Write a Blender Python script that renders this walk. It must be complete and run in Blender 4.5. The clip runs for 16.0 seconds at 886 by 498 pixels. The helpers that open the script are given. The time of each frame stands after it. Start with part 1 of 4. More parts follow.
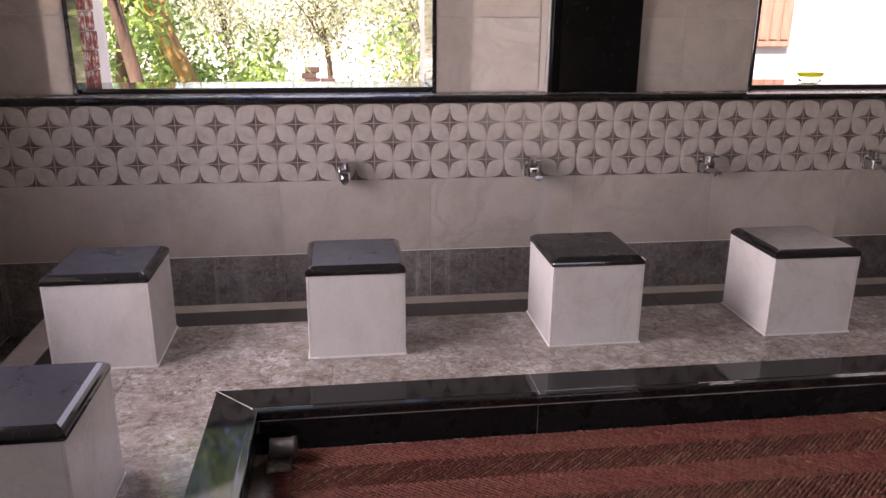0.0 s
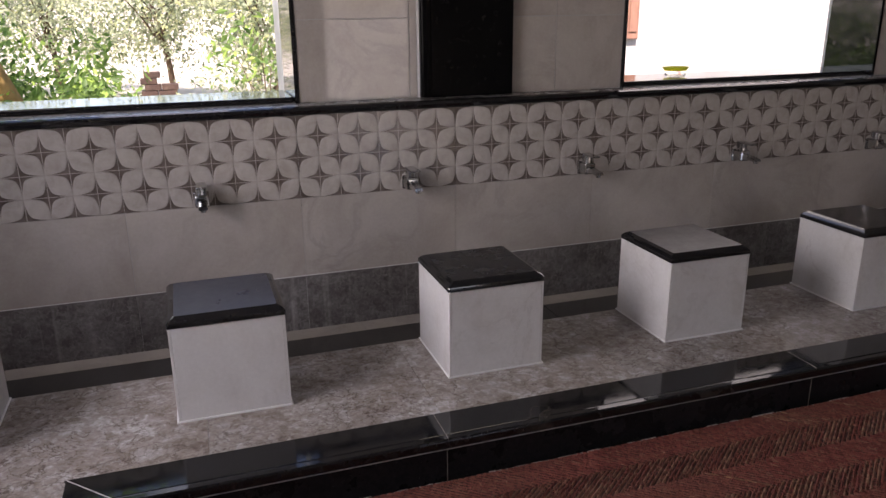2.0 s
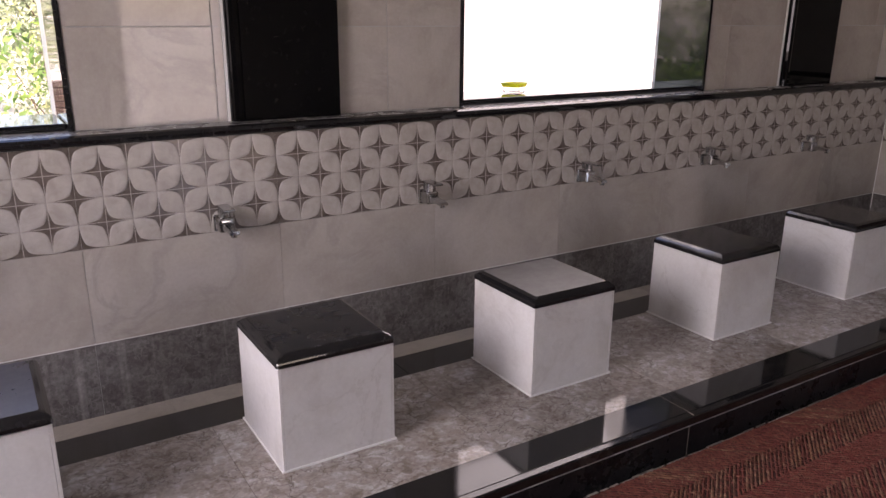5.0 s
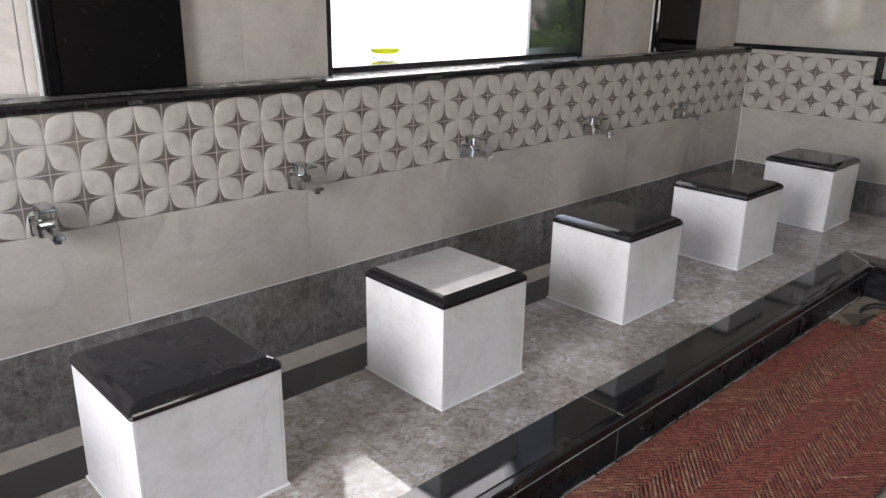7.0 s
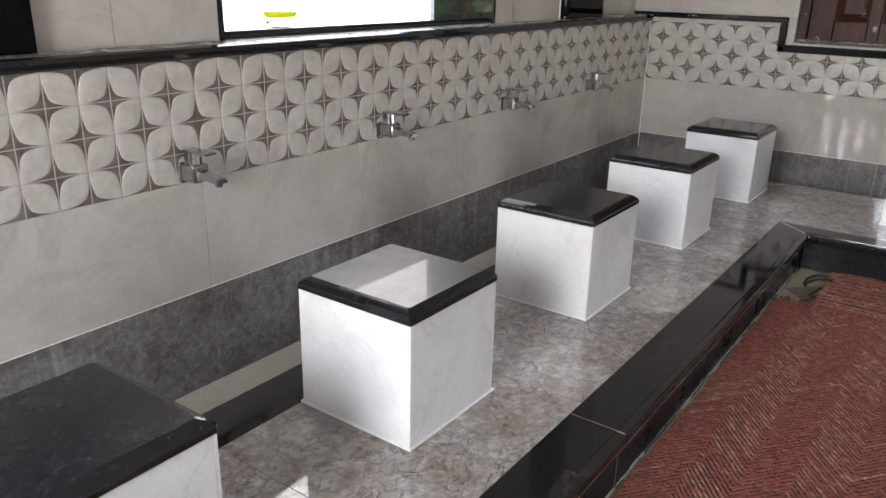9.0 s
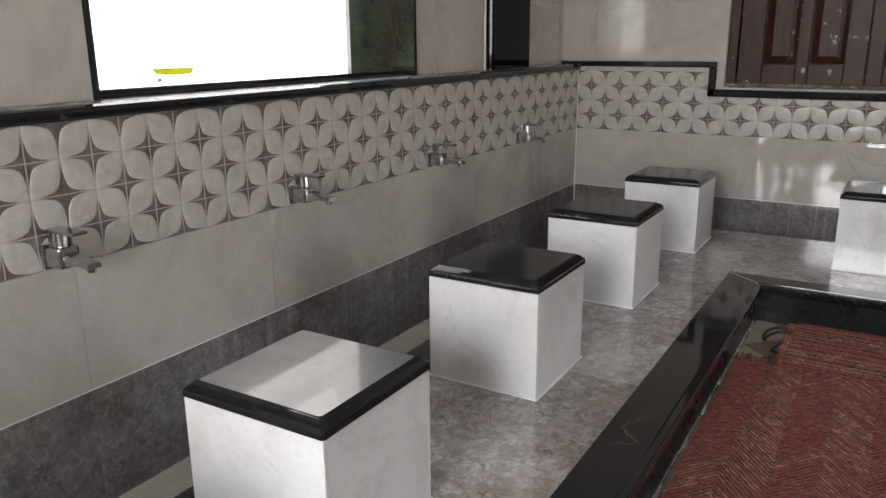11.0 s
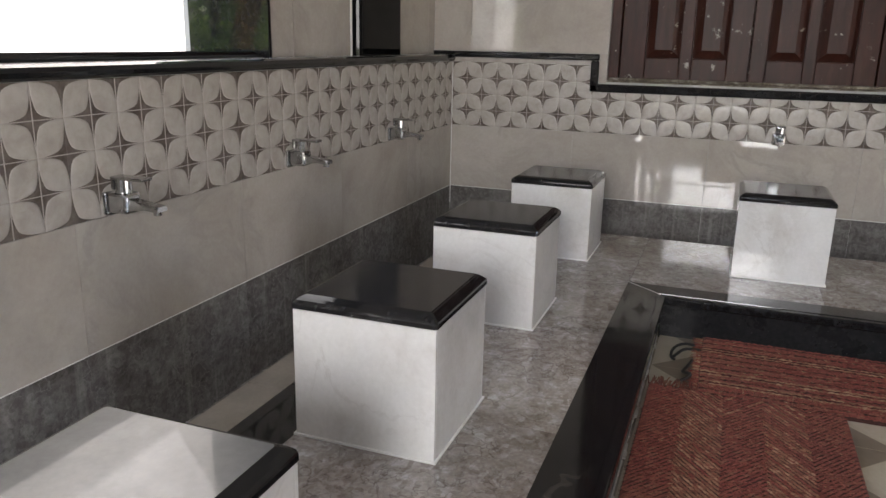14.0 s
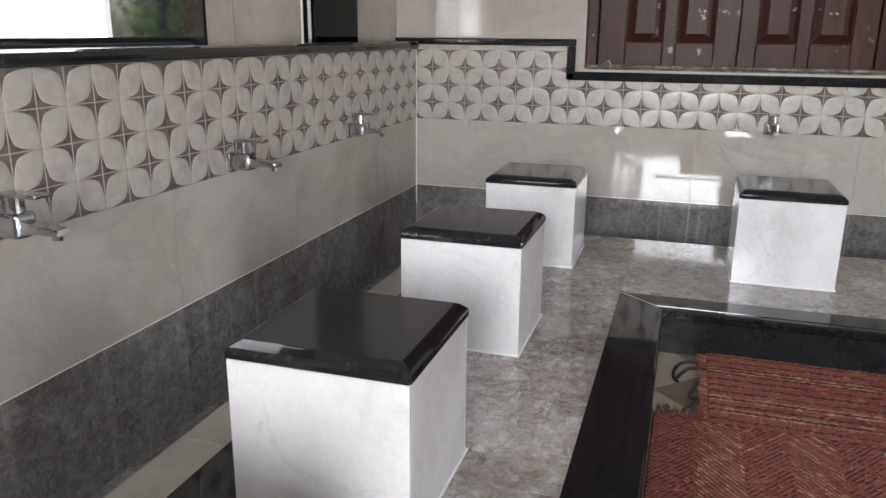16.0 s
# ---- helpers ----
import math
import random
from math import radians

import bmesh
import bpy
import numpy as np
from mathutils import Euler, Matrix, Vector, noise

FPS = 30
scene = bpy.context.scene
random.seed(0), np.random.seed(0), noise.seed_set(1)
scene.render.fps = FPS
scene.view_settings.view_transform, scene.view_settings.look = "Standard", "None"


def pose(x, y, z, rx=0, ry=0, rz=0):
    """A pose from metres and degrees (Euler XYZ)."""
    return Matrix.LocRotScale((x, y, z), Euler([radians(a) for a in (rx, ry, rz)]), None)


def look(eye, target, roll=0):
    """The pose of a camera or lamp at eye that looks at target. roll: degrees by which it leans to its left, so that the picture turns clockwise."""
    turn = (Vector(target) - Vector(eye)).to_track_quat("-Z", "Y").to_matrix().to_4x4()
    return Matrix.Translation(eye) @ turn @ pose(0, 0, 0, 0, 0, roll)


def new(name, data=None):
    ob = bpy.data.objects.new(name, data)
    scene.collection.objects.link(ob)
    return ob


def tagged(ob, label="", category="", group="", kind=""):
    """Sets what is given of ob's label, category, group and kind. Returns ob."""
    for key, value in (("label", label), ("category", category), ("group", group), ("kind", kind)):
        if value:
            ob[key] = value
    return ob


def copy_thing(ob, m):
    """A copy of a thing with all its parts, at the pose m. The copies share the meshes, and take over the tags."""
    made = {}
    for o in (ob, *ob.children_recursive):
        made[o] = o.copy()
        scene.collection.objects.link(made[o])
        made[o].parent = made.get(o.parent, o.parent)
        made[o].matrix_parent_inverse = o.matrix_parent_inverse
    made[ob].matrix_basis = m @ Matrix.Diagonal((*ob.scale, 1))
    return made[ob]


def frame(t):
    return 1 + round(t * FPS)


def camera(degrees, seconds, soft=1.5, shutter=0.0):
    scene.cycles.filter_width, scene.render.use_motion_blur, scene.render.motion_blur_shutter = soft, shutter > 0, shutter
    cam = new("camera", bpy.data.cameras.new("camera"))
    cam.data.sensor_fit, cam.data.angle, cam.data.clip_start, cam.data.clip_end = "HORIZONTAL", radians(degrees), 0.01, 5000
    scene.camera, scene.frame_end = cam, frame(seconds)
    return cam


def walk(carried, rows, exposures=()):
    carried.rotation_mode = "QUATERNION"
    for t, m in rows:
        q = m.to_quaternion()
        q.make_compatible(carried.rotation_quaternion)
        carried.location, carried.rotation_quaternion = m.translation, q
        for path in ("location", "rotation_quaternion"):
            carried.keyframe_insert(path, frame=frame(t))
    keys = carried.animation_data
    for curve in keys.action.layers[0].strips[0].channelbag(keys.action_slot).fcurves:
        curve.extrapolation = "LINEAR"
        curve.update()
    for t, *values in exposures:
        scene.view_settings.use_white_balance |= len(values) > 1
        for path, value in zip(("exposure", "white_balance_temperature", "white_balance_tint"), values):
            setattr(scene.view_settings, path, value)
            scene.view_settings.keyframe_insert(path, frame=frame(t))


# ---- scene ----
cam = camera(60.2, 16.0)
# seconds, stops, kelvin, tint
EXPOSURES = [(0.0, 2.14, 7400, 37), (0.5, 2.1, 7400, 37), (1.0, 2.05, 7250, 35), (1.5, 1.74, 7000, 29), (2.0, 1.5, 7000, 28), (3.5, 1.58, 7050, 29), (4.5, 1.52, 7120, 30), (5.0, 2.1, 7100, 33),
             (7.5, 2.95, 6600, 15), (8.5, 3.1, 6600, 15), (11.5, 2.63, 6900, 16), (12.5, 2.52, 7000, 17), (14.5, 2.88, 6850, 15), (15.5, 3.17, 6600, 14), (16.0, 3.3, 6600, 15)]
PATH = [
    (0, (-0.352, -3.005, 1.162), (-0.098, -1.114, 0.562), 0.4),
    (0.5, (-0.355, -2.934, 1.158), (-0.12, -1.042, 0.553), 0.4),
    (1, (-0.376, -2.852, 1.167), (-0.06, -0.973, 0.558), 0.3),
    (1.5, (-0.385, -2.791, 1.173), (0.087, -0.946, 0.562), -0.7),
    (2, (-0.369, -2.744, 1.18), (0.233, -0.938, 0.569), -0.6),
    (2.5, (-0.332, -2.664, 1.162), (0.338, -0.88, 0.555), -0.6),
    (3, (-0.293, -2.591, 1.159), (0.424, -0.827, 0.546), -1.0),
    (3.5, (-0.259, -2.55, 1.165), (0.482, -0.796, 0.552), -1.2),
    (4, (-0.225, -2.487, 1.174), (0.585, -0.759, 0.576), -0.9),
    (4.5, (-0.219, -2.43, 1.172), (0.676, -0.739, 0.588), -0.3),
    (5, (-0.224, -2.361, 1.17), (0.782, -0.734, 0.584), 0.4),
    (7.5, (-0.08, -1.932, 1.088), (1.252, -0.597, 0.423), 0.6),
    (8, (-0.048, -1.838, 1.061), (1.296, -0.526, 0.372), 0.0),
    (8.5, (-0.024, -1.717, 1.025), (1.378, -0.471, 0.331), 0.1),
    (9, (0.014, -1.624, 1.013), (1.542, -0.523, 0.34), 1.2),
    (11.5, (0.313, -1.478, 0.952), (1.975, -0.492, 0.436), -0.6),
    (12, (0.367, -1.437, 0.934), (2.046, -0.483, 0.413), -0.3),
    (12.5, (0.405, -1.364, 0.912), (2.13, -0.497, 0.39), 0.5),
    (13, (0.449, -1.318, 0.92), (2.232, -0.578, 0.396), 1.5),
    (13.5, (0.517, -1.296, 0.919), (2.323, -0.611, 0.399), 1.5),
    (14, (0.594, -1.279, 0.9), (2.404, -0.611, 0.375), 1.2),
    (14.5, (0.685, -1.271, 0.889), (2.494, -0.606, 0.354), 1.0),
    (15, (0.766, -1.259, 0.89), (2.575, -0.599, 0.349), 0.8),
    (15.5, (0.825, -1.222, 0.885), (2.637, -0.572, 0.343), 0.5),
    (16, (0.875, -1.165, 0.875), (2.71, -0.584, 0.332), 0.5),
]
walk(cam, [(t, look(eye, target, roll)) for t, eye, target, roll in PATH], EXPOSURES)

# ---- world, sun, large lights ----
SUN_EL, SUN_AZ = 52.0, 200.0  # degrees; azimuth clockwise from +y
world = bpy.data.worlds.new("World")
scene.world = world
world.use_nodes = True
wn = world.node_tree
sky = wn.nodes.new("ShaderNodeTexSky")
sky.sky_type = "NISHITA"
sky.sun_disc = False
sky.sun_elevation = radians(SUN_EL)
sky.sun_rotation = radians(SUN_AZ)
wn.links.new(sky.outputs[0], wn.nodes["Background"].inputs[0])
wn.nodes["Background"].inputs[1].default_value = 0.15
sun = new("sun", bpy.data.lights.new("sun", "SUN"))
sun.data.energy = 5.0
sun.data.angle = radians(0.5)
sun.data.color = (1.0, 0.95, 0.88)
az, el = radians(SUN_AZ), radians(SUN_EL)
sun_from = Vector((math.sin(az) * math.cos(el), math.cos(az) * math.cos(el), math.sin(el)))
sun.matrix_world = look(sun_from * 30, (0, 0, 0))


def window_light(name, where, target, sx, sy, power, tint=(0.93, 0.97, 1.0)):
    """Sky light standing in an opening."""
    lamp = new(name, bpy.data.lights.new(name, "AREA"))
    lamp.data.shape = "RECTANGLE"
    lamp.data.size, lamp.data.size_y = sx, sy
    lamp.data.energy = power
    lamp.data.color = tint
    lamp.matrix_world = look(where, target)
    return lamp


window_light("north_window_light", (-0.66, 0.36, 1.63), (0.4, -1.2, 0.5), 1.25, 0.64, 1.35)
window_light("north_window_light", (2.04, 0.36, 1.63), (2.0, -1.2, 0.5), 1.25, 0.64, 1.2)
window_light("west_window_light", (-1.85, -1.25, 1.36), (2.0, -1.0, 0.3), 1.12, 1.15, 6.0).data.spread = radians(105)
# Added fill for the stools' front faces; no south source is known.
window_light("south_door_light", (1.5, -5.15, 1.1), (1.2, 0.0, 0.7), 0.9, 1.9, 0.9, (0.82, 0.91, 1.0))

# ---- materials ----


def material(name, rough=0.5, metal=0.0, coat=0.0):
    m = bpy.data.materials.new(name)
    m.use_nodes = True
    b = m.node_tree.nodes["Principled BSDF"]
    b.inputs["Roughness"].default_value = rough
    b.inputs["Metallic"].default_value = metal
    b.inputs["Coat Weight"].default_value = coat
    return m, m.node_tree, b


def coords(nt, scale=(1, 1, 1), spread=7.0):
    """Object coordinates, shifted for every piece by its own random number."""
    tc = nt.nodes.new("ShaderNodeTexCoord")
    info = nt.nodes.new("ShaderNodeObjectInfo")
    mul = nt.nodes.new("ShaderNodeMath")
    mul.operation = "MULTIPLY"
    mul.inputs[1].default_value = spread
    nt.links.new(info.outputs["Random"], mul.inputs[0])
    add = nt.nodes.new("ShaderNodeVectorMath")
    nt.links.new(tc.outputs["Object"], add.inputs[0])
    nt.links.new(mul.outputs[0], add.inputs[1])
    mp = nt.nodes.new("ShaderNodeMapping")
    mp.inputs["Scale"].default_value = scale
    nt.links.new(add.outputs[0], mp.inputs[0])
    return mp.outputs[0], info.outputs["Random"]


def noise_tex(nt, vec, scale, detail=4.0, rough=0.55, distort=0.0):
    n = nt.nodes.new("ShaderNodeTexNoise")
    n.inputs["Scale"].default_value = scale
    n.inputs["Detail"].default_value = detail
    n.inputs["Roughness"].default_value = rough
    n.inputs["Distortion"].default_value = distort
    nt.links.new(vec, n.inputs["Vector"])
    return n.outputs[0]


def ramp(nt, fac, stops):
    r = nt.nodes.new("ShaderNodeValToRGB")
    e = r.color_ramp.elements
    while len(e) < len(stops):
        e.new(0.5)
    for k, (p, c) in zip(e, stops):
        k.position = p
        k.color = (*c, 1) if len(c) == 3 else c
    nt.links.new(fac, r.inputs[0])
    return r.outputs[0]


def mix(nt, fac, a, b, mode="MIX"):
    m = nt.nodes.new("ShaderNodeMix")
    m.data_type, m.blend_type = "RGBA", mode
    for sock, v in ((m.inputs[0], fac), (m.inputs[6], a), (m.inputs[7], b)):
        if isinstance(v, (int, float)):
            sock.default_value = v
        elif isinstance(v, tuple):
            sock.default_value = (*v, 1)
        else:
            nt.links.new(v, sock)
    return m.outputs[2]


def bump(nt, bsdf, height, strength=0.2, dist=0.002):
    b = nt.nodes.new("ShaderNodeBump")
    b.inputs["Strength"].default_value = strength
    b.inputs["Distance"].default_value = dist
    nt.links.new(height, b.inputs["Height"])
    nt.links.new(b.outputs[0], bsdf.inputs["Normal"])


def g(v):
    return (v, v, v)


def stone(name, cloud, vein, rough, cloud_scale=6.0, vein_scale=9.0, vein_amount=0.6, width=0.035, tint=0.12, squash=(1, 1, 1), smear=0.06, grain=0.0, crackle=(0.5, 0.5, 0.5), drips=0.0, speck=0.05):
    """Polished marble: soft clouds, thin irregular veins, a little tint per slab."""
    m, nt, b = material(name, rough)
    vec, rnd = coords(nt, squash)
    broad = noise_tex(nt, vec, cloud_scale, 7, 0.66, 0.4)
    if grain:
        small = noise_tex(nt, vec, grain, 8, 0.74, 0.25)
        bend = nt.nodes.new("ShaderNodeTexNoise")
        bend.inputs["Scale"].default_value = grain * 0.6
        bend.inputs["Detail"].default_value = 3
        nt.links.new(vec, bend.inputs["Vector"])
        push = nt.nodes.new("ShaderNodeVectorMath")
        push.operation = "MULTIPLY_ADD"
        push.inputs[1].default_value = (0.1, 0.1, 0.1)
        nt.links.new(bend.outputs["Color"], push.inputs[0])
        nt.links.new(vec, push.inputs[2])
        cells = nt.nodes.new("ShaderNodeTexVoronoi")
        cells.inputs["Scale"].default_value = grain * 1.6
        cells.inputs["Randomness"].default_value = 1.0
        nt.links.new(push.outputs[0], cells.inputs["Vector"])
        tone_of = nt.nodes.new("ShaderNodeSeparateColor")
        nt.links.new(cells.outputs["Color"], tone_of.inputs[0])
        frag = nt.nodes.new("ShaderNodeMapRange")
        frag.inputs[3].default_value, frag.inputs[4].default_value = 0.36, 0.66
        nt.links.new(tone_of.outputs[0], frag.inputs[0])
        joined = nt.nodes.new("ShaderNodeMix")
        joined.inputs[0].default_value = 0.5
        nt.links.new(small, joined.inputs[2])
        nt.links.new(frag.outputs[0], joined.inputs[3])
        small = joined.outputs[0]
        both = nt.nodes.new("ShaderNodeMix")
        both.inputs[0].default_value = 0.62
        nt.links.new(broad, both.inputs[2])
        nt.links.new(small, both.inputs[3])
        broad = both.outputs[0]
    base = ramp(nt, broad, cloud)
    if grain:
        edge = nt.nodes.new("ShaderNodeTexVoronoi")
        edge.feature = "DISTANCE_TO_EDGE"
        edge.inputs["Scale"].default_value = grain * 0.7
        nt.links.new(push.outputs[0], edge.inputs["Vector"])
        crack = ramp(nt, edge.outputs["Distance"], [(0.0, g(0.8)), (0.045, g(0.0))])
        some = ramp(nt, noise_tex(nt, vec, grain * 0.3, 3, 0.6), [(0.47, g(0.0)), (0.58, g(1.0))])
        base = mix(nt, mix(nt, 1.0, crack, some, "MULTIPLY"), base, crackle)
    v1 = noise_tex(nt, vec, vein_scale, 6, 0.62, 0.7)
    mask = ramp(nt, v1, [(0.5 - width, g(0.0)), (0.5, g(vein_amount)), (0.5 + width, g(0.0))])
    patch = ramp(nt, noise_tex(nt, vec, 2.6, 2), [(0.4, g(0.0)), (0.65, g(1.0))])
    mask2 = mix(nt, 1.0, mask, patch, "MULTIPLY")
    col = mix(nt, mask2, base, vein)
    if drips:
        run, _ = coords(nt, (26, 26, 0.7), 1.0)
        trail = ramp(nt, noise_tex(nt, run, 1.0, 3, 0.6), [(0.56, g(0.0)), (0.74, g(drips))])
        broken = ramp(nt, noise_tex(nt, vec, 5, 3), [(0.4, g(0.2)), (0.6, g(1.0))])
        col = mix(nt, mix(nt, 1.0, trail, broken, "MULTIPLY"), col, (0.5, 0.48, 0.46))
    fine = ramp(nt, noise_tex(nt, vec, 90, 4, 0.65), [(0.3, g(1.0 - speck)), (0.7, g(1.0 + speck * 0.7))])
    col = mix(nt, 1.0, col, fine, "MULTIPLY")
    tone = ramp(nt, rnd, [(0.0, g(1.0 - tint)), (1.0, g(1.0))])
    col = mix(nt, 1.0, col, tone, "MULTIPLY")
    nt.links.new(col, b.inputs["Base Color"])
    r = ramp(nt, noise_tex(nt, vec, 5, 4), [(0.35, g(rough)), (0.75, g(rough + smear))])
    nt.links.new(r, b.inputs["Roughness"])
    bump(nt, b, noise_tex(nt, vec, 3.0, 2), 0.03, 0.004)
    return m


M_FLOOR = stone("platform_marble", [(0.385, (0.155, 0.123, 0.1)), (0.455, (0.265, 0.225, 0.198)), (0.535, (0.345, 0.314, 0.292)), (0.615, (0.51, 0.49, 0.475))], (0.07, 0.045, 0.032), 0.035, 6, 9, 0.85, 0.014, squash=(1, 1.1, 1), smear=0.035, grain=30, crackle=(0.1, 0.075, 0.058), speck=0.2)
M_WHITE = stone("white_marble_tile", [(0.32, (0.56, 0.537, 0.515)), (0.47, (0.655, 0.64, 0.627)), (0.66, (0.715, 0.705, 0.695))], (0.46, 0.43, 0.41), 0.11, 4, 4.4, 0.34, 0.02, 0.04)
M_LIGHT = stone("cream_wall_tile", [(0.32, (0.385, 0.343, 0.306)), (0.5, (0.45, 0.409, 0.371)), (0.7, (0.5, 0.46, 0.422))], (0.33, 0.3, 0.275), 0.04, 3.5, 3.5, 0.5, 0.05, 0.05, smear=0.035, drips=0.25)
M_GREY = stone("grey_wall_tile", [(0.36, (0.085, 0.076, 0.072)), (0.48, (0.15, 0.138, 0.132)), (0.58, (0.215, 0.203, 0.197)), (0.7, (0.32, 0.308, 0.3))], (0.36, 0.34, 0.33), 0.12, 7, 14, 0.3, 0.02, grain=32, crackle=(0.26, 0.248, 0.24), drips=0.42, speck=0.22)
M_BEIGE = stone("channel_tile", [(0.3, (0.25, 0.225, 0.195)), (0.7, (0.33, 0.3, 0.265))], (0.2, 0.175, 0.15), 0.2, 5, 5, 0.3, 0.04)


def granite(name="black_granite", veins=0.0, fleck_scale=210, rarity=0.62, rough=(0.03, 0.11), lift=1.0):
    m, nt, b = material(name, 0.06)
    vec, rnd = coords(nt)
    base = ramp(nt, noise_tex(nt, vec, 60, 5, 0.7), [(0.35, (0.004 * lift, 0.004 * lift, 0.0045 * lift)), (0.7, (0.011 * lift, 0.0105 * lift, 0.011 * lift))])
    vo = nt.nodes.new("ShaderNodeTexVoronoi")
    vo.inputs["Scale"].default_value = fleck_scale
    nt.links.new(vec, vo.inputs["Vector"])
    fleck = ramp(nt, vo.outputs["Distance"], [(0.06, g(0.7)), (0.12, g(0.0))])
    rare = ramp(nt, noise_tex(nt, vec, 34, 2), [(rarity, g(0.0)), (rarity + 0.1, g(1.0))])
    col = mix(nt, mix(nt, 1.0, fleck, rare, "MULTIPLY"), base, (0.22, 0.22, 0.23))
    if veins:
        v = ramp(nt, noise_tex(nt, vec, 2.2, 5, 0.6, 0.3), [(0.478, g(0.0)), (0.5, g(veins)), (0.516, g(0.0))])
        sel = ramp(nt, noise_tex(nt, vec, 1.7, 2), [(0.5, g(0.0)), (0.62, g(1.0))])
        col = mix(nt, mix(nt, 1.0, v, sel, "MULTIPLY"), col, (0.2, 0.17, 0.14))
    nt.links.new(col, b.inputs["Base Color"])
    r = ramp(nt, noise_tex(nt, vec, 7, 5, 0.7), [(0.4, g(rough[0])), (0.78, g(rough[1]))])
    nt.links.new(r, b.inputs["Roughness"])
    bump(nt, b, noise_tex(nt, vec, 4, 2), 0.02, 0.003)
    return m


M_GRANITE = granite(lift=1.7)


def tinted_granite(name, rough, tint_col, amount):
    m, nt, b = material(name, rough)
    vec, rnd = coords(nt)
    base = ramp(nt, noise_tex(nt, vec, 60, 5, 0.7), [(0.35, (0.008, 0.008, 0.009)), (0.7, (0.028, 0.028, 0.03))])
    tint_mask = ramp(nt, noise_tex(nt, vec, 9, 6, 0.7), [(0.3, g(amount * 0.6)), (0.7, g(amount))])
    nt.links.new(mix(nt, tint_mask, base, tint_col), b.inputs["Base Color"])
    r = ramp(nt, noise_tex(nt, vec, 12, 5, 0.7), [(0.3, g(rough * 0.8)), (0.75, g(rough * 1.4))])
    nt.links.new(r, b.inputs["Roughness"])
    return m


# Dust whose blue stands in for sky reflected by these tops.
M_DUSTY_SHEEN = tinted_granite("tinted_granite", 0.3, (0.1, 0.115, 0.19), 0.16)
M_FILMED = tinted_granite("water_filmed_granite", 0.34, (0.46, 0.44, 0.41), 0.06)
film_shader = M_FILMED.node_tree.nodes["Principled BSDF"]
film_shader.inputs["Specular IOR Level"].default_value = 0.52
film_shader.inputs["Coat Weight"].default_value = 0.36
film_shader.inputs["Coat Roughness"].default_value = 0.035
# Granite mixed with pale grey, for the top faces of the ledge.
M_LEDGE_PALE = tinted_granite("pale_topped_granite", 0.25, (0.5, 0.48, 0.46), 0.5)
M_KERB = granite("veined_black_granite", 0.2, rough=(0.045, 0.14), lift=1.5)
M_FLECK = granite("flecked_black_granite", 0.0, 110, 0.52, (0.24, 0.42), 1.9)
M_PILLAR = granite("deep_black_granite", lift=0.4)
M_PILLAR.node_tree.nodes["Principled BSDF"].inputs["Specular IOR Level"].default_value = 0.14
M_KERB.node_tree.nodes["Principled BSDF"].inputs["Specular IOR Level"].default_value = 0.4
M_TOP = tinted_granite("handled_granite", 0.13, (0.12, 0.115, 0.11), 0.03)
M_DULL = tinted_granite("dulled_granite", 0.24, (0.12, 0.115, 0.115), 0.03)
M_DULL.node_tree.nodes["Principled BSDF"].inputs["Specular IOR Level"].default_value = 0.35
M_FLECK.node_tree.nodes["Principled BSDF"].inputs["Specular IOR Level"].default_value = 0.18

M_LEAF, nt, b = material("glazed_petal", 0.27)
vec, rnd = coords(nt)
c = ramp(nt, noise_tex(nt, vec, 24, 6, 0.65, 0.4), [(0.3, (0.37, 0.333, 0.3)), (0.5, (0.44, 0.403, 0.37)), (0.7, (0.5, 0.464, 0.43))])
nt.links.new(c, b.inputs["Base Color"])
M_STAR, nt, b = material("glazed_star", 0.12)
vec, rnd = coords(nt)
c = ramp(nt, noise_tex(nt, vec, 30, 4), [(0.3, (0.085, 0.068, 0.058)), (0.7, (0.19, 0.16, 0.142))])
nt.links.new(c, b.inputs["Base Color"])
M_LINE, nt, b = material("pale_glaze_line", 0.25)
b.inputs["Base Color"].default_value = (0.4, 0.36, 0.335, 1)

M_GROUT, nt, b = material("grout", 0.85)
vec, rnd = coords(nt)
c = ramp(nt, noise_tex(nt, vec, 20, 4), [(0.3, (0.42, 0.4, 0.37)), (0.7, (0.62, 0.6, 0.57))])
nt.links.new(c, b.inputs["Base Color"])
M_CEMENT, nt, b = material("white_cement", 0.8)
vec, rnd = coords(nt)
c = ramp(nt, noise_tex(nt, vec, 25, 4), [(0.3, (0.66, 0.65, 0.63)), (0.7, (0.8, 0.79, 0.78))])
nt.links.new(c, b.inputs["Base Color"])
M_DIRT, nt, b = material("stained_cement", 0.9)
vec, rnd = coords(nt)
c = ramp(nt, noise_tex(nt, vec, 12, 6, 0.7), [(0.3, (0.12, 0.1, 0.08)), (0.55, (0.3, 0.27, 0.23)), (0.75, (0.45, 0.43, 0.4))])
nt.links.new(c, b.inputs["Base Color"])
bump(nt, b, noise_tex(nt, vec, 60, 4), 0.5, 0.003)

M_PLASTER, nt, b = material("white_plaster", 0.9)
vec, rnd = coords(nt)
c = ramp(nt, noise_tex(nt, vec, 3, 7, 0.65), [(0.3, (0.66, 0.65, 0.62)), (0.6, (0.8, 0.79, 0.77))])
nt.links.new(c, b.inputs["Base Color"])
bump(nt, b, noise_tex(nt, vec, 30, 5), 0.3, 0.004)

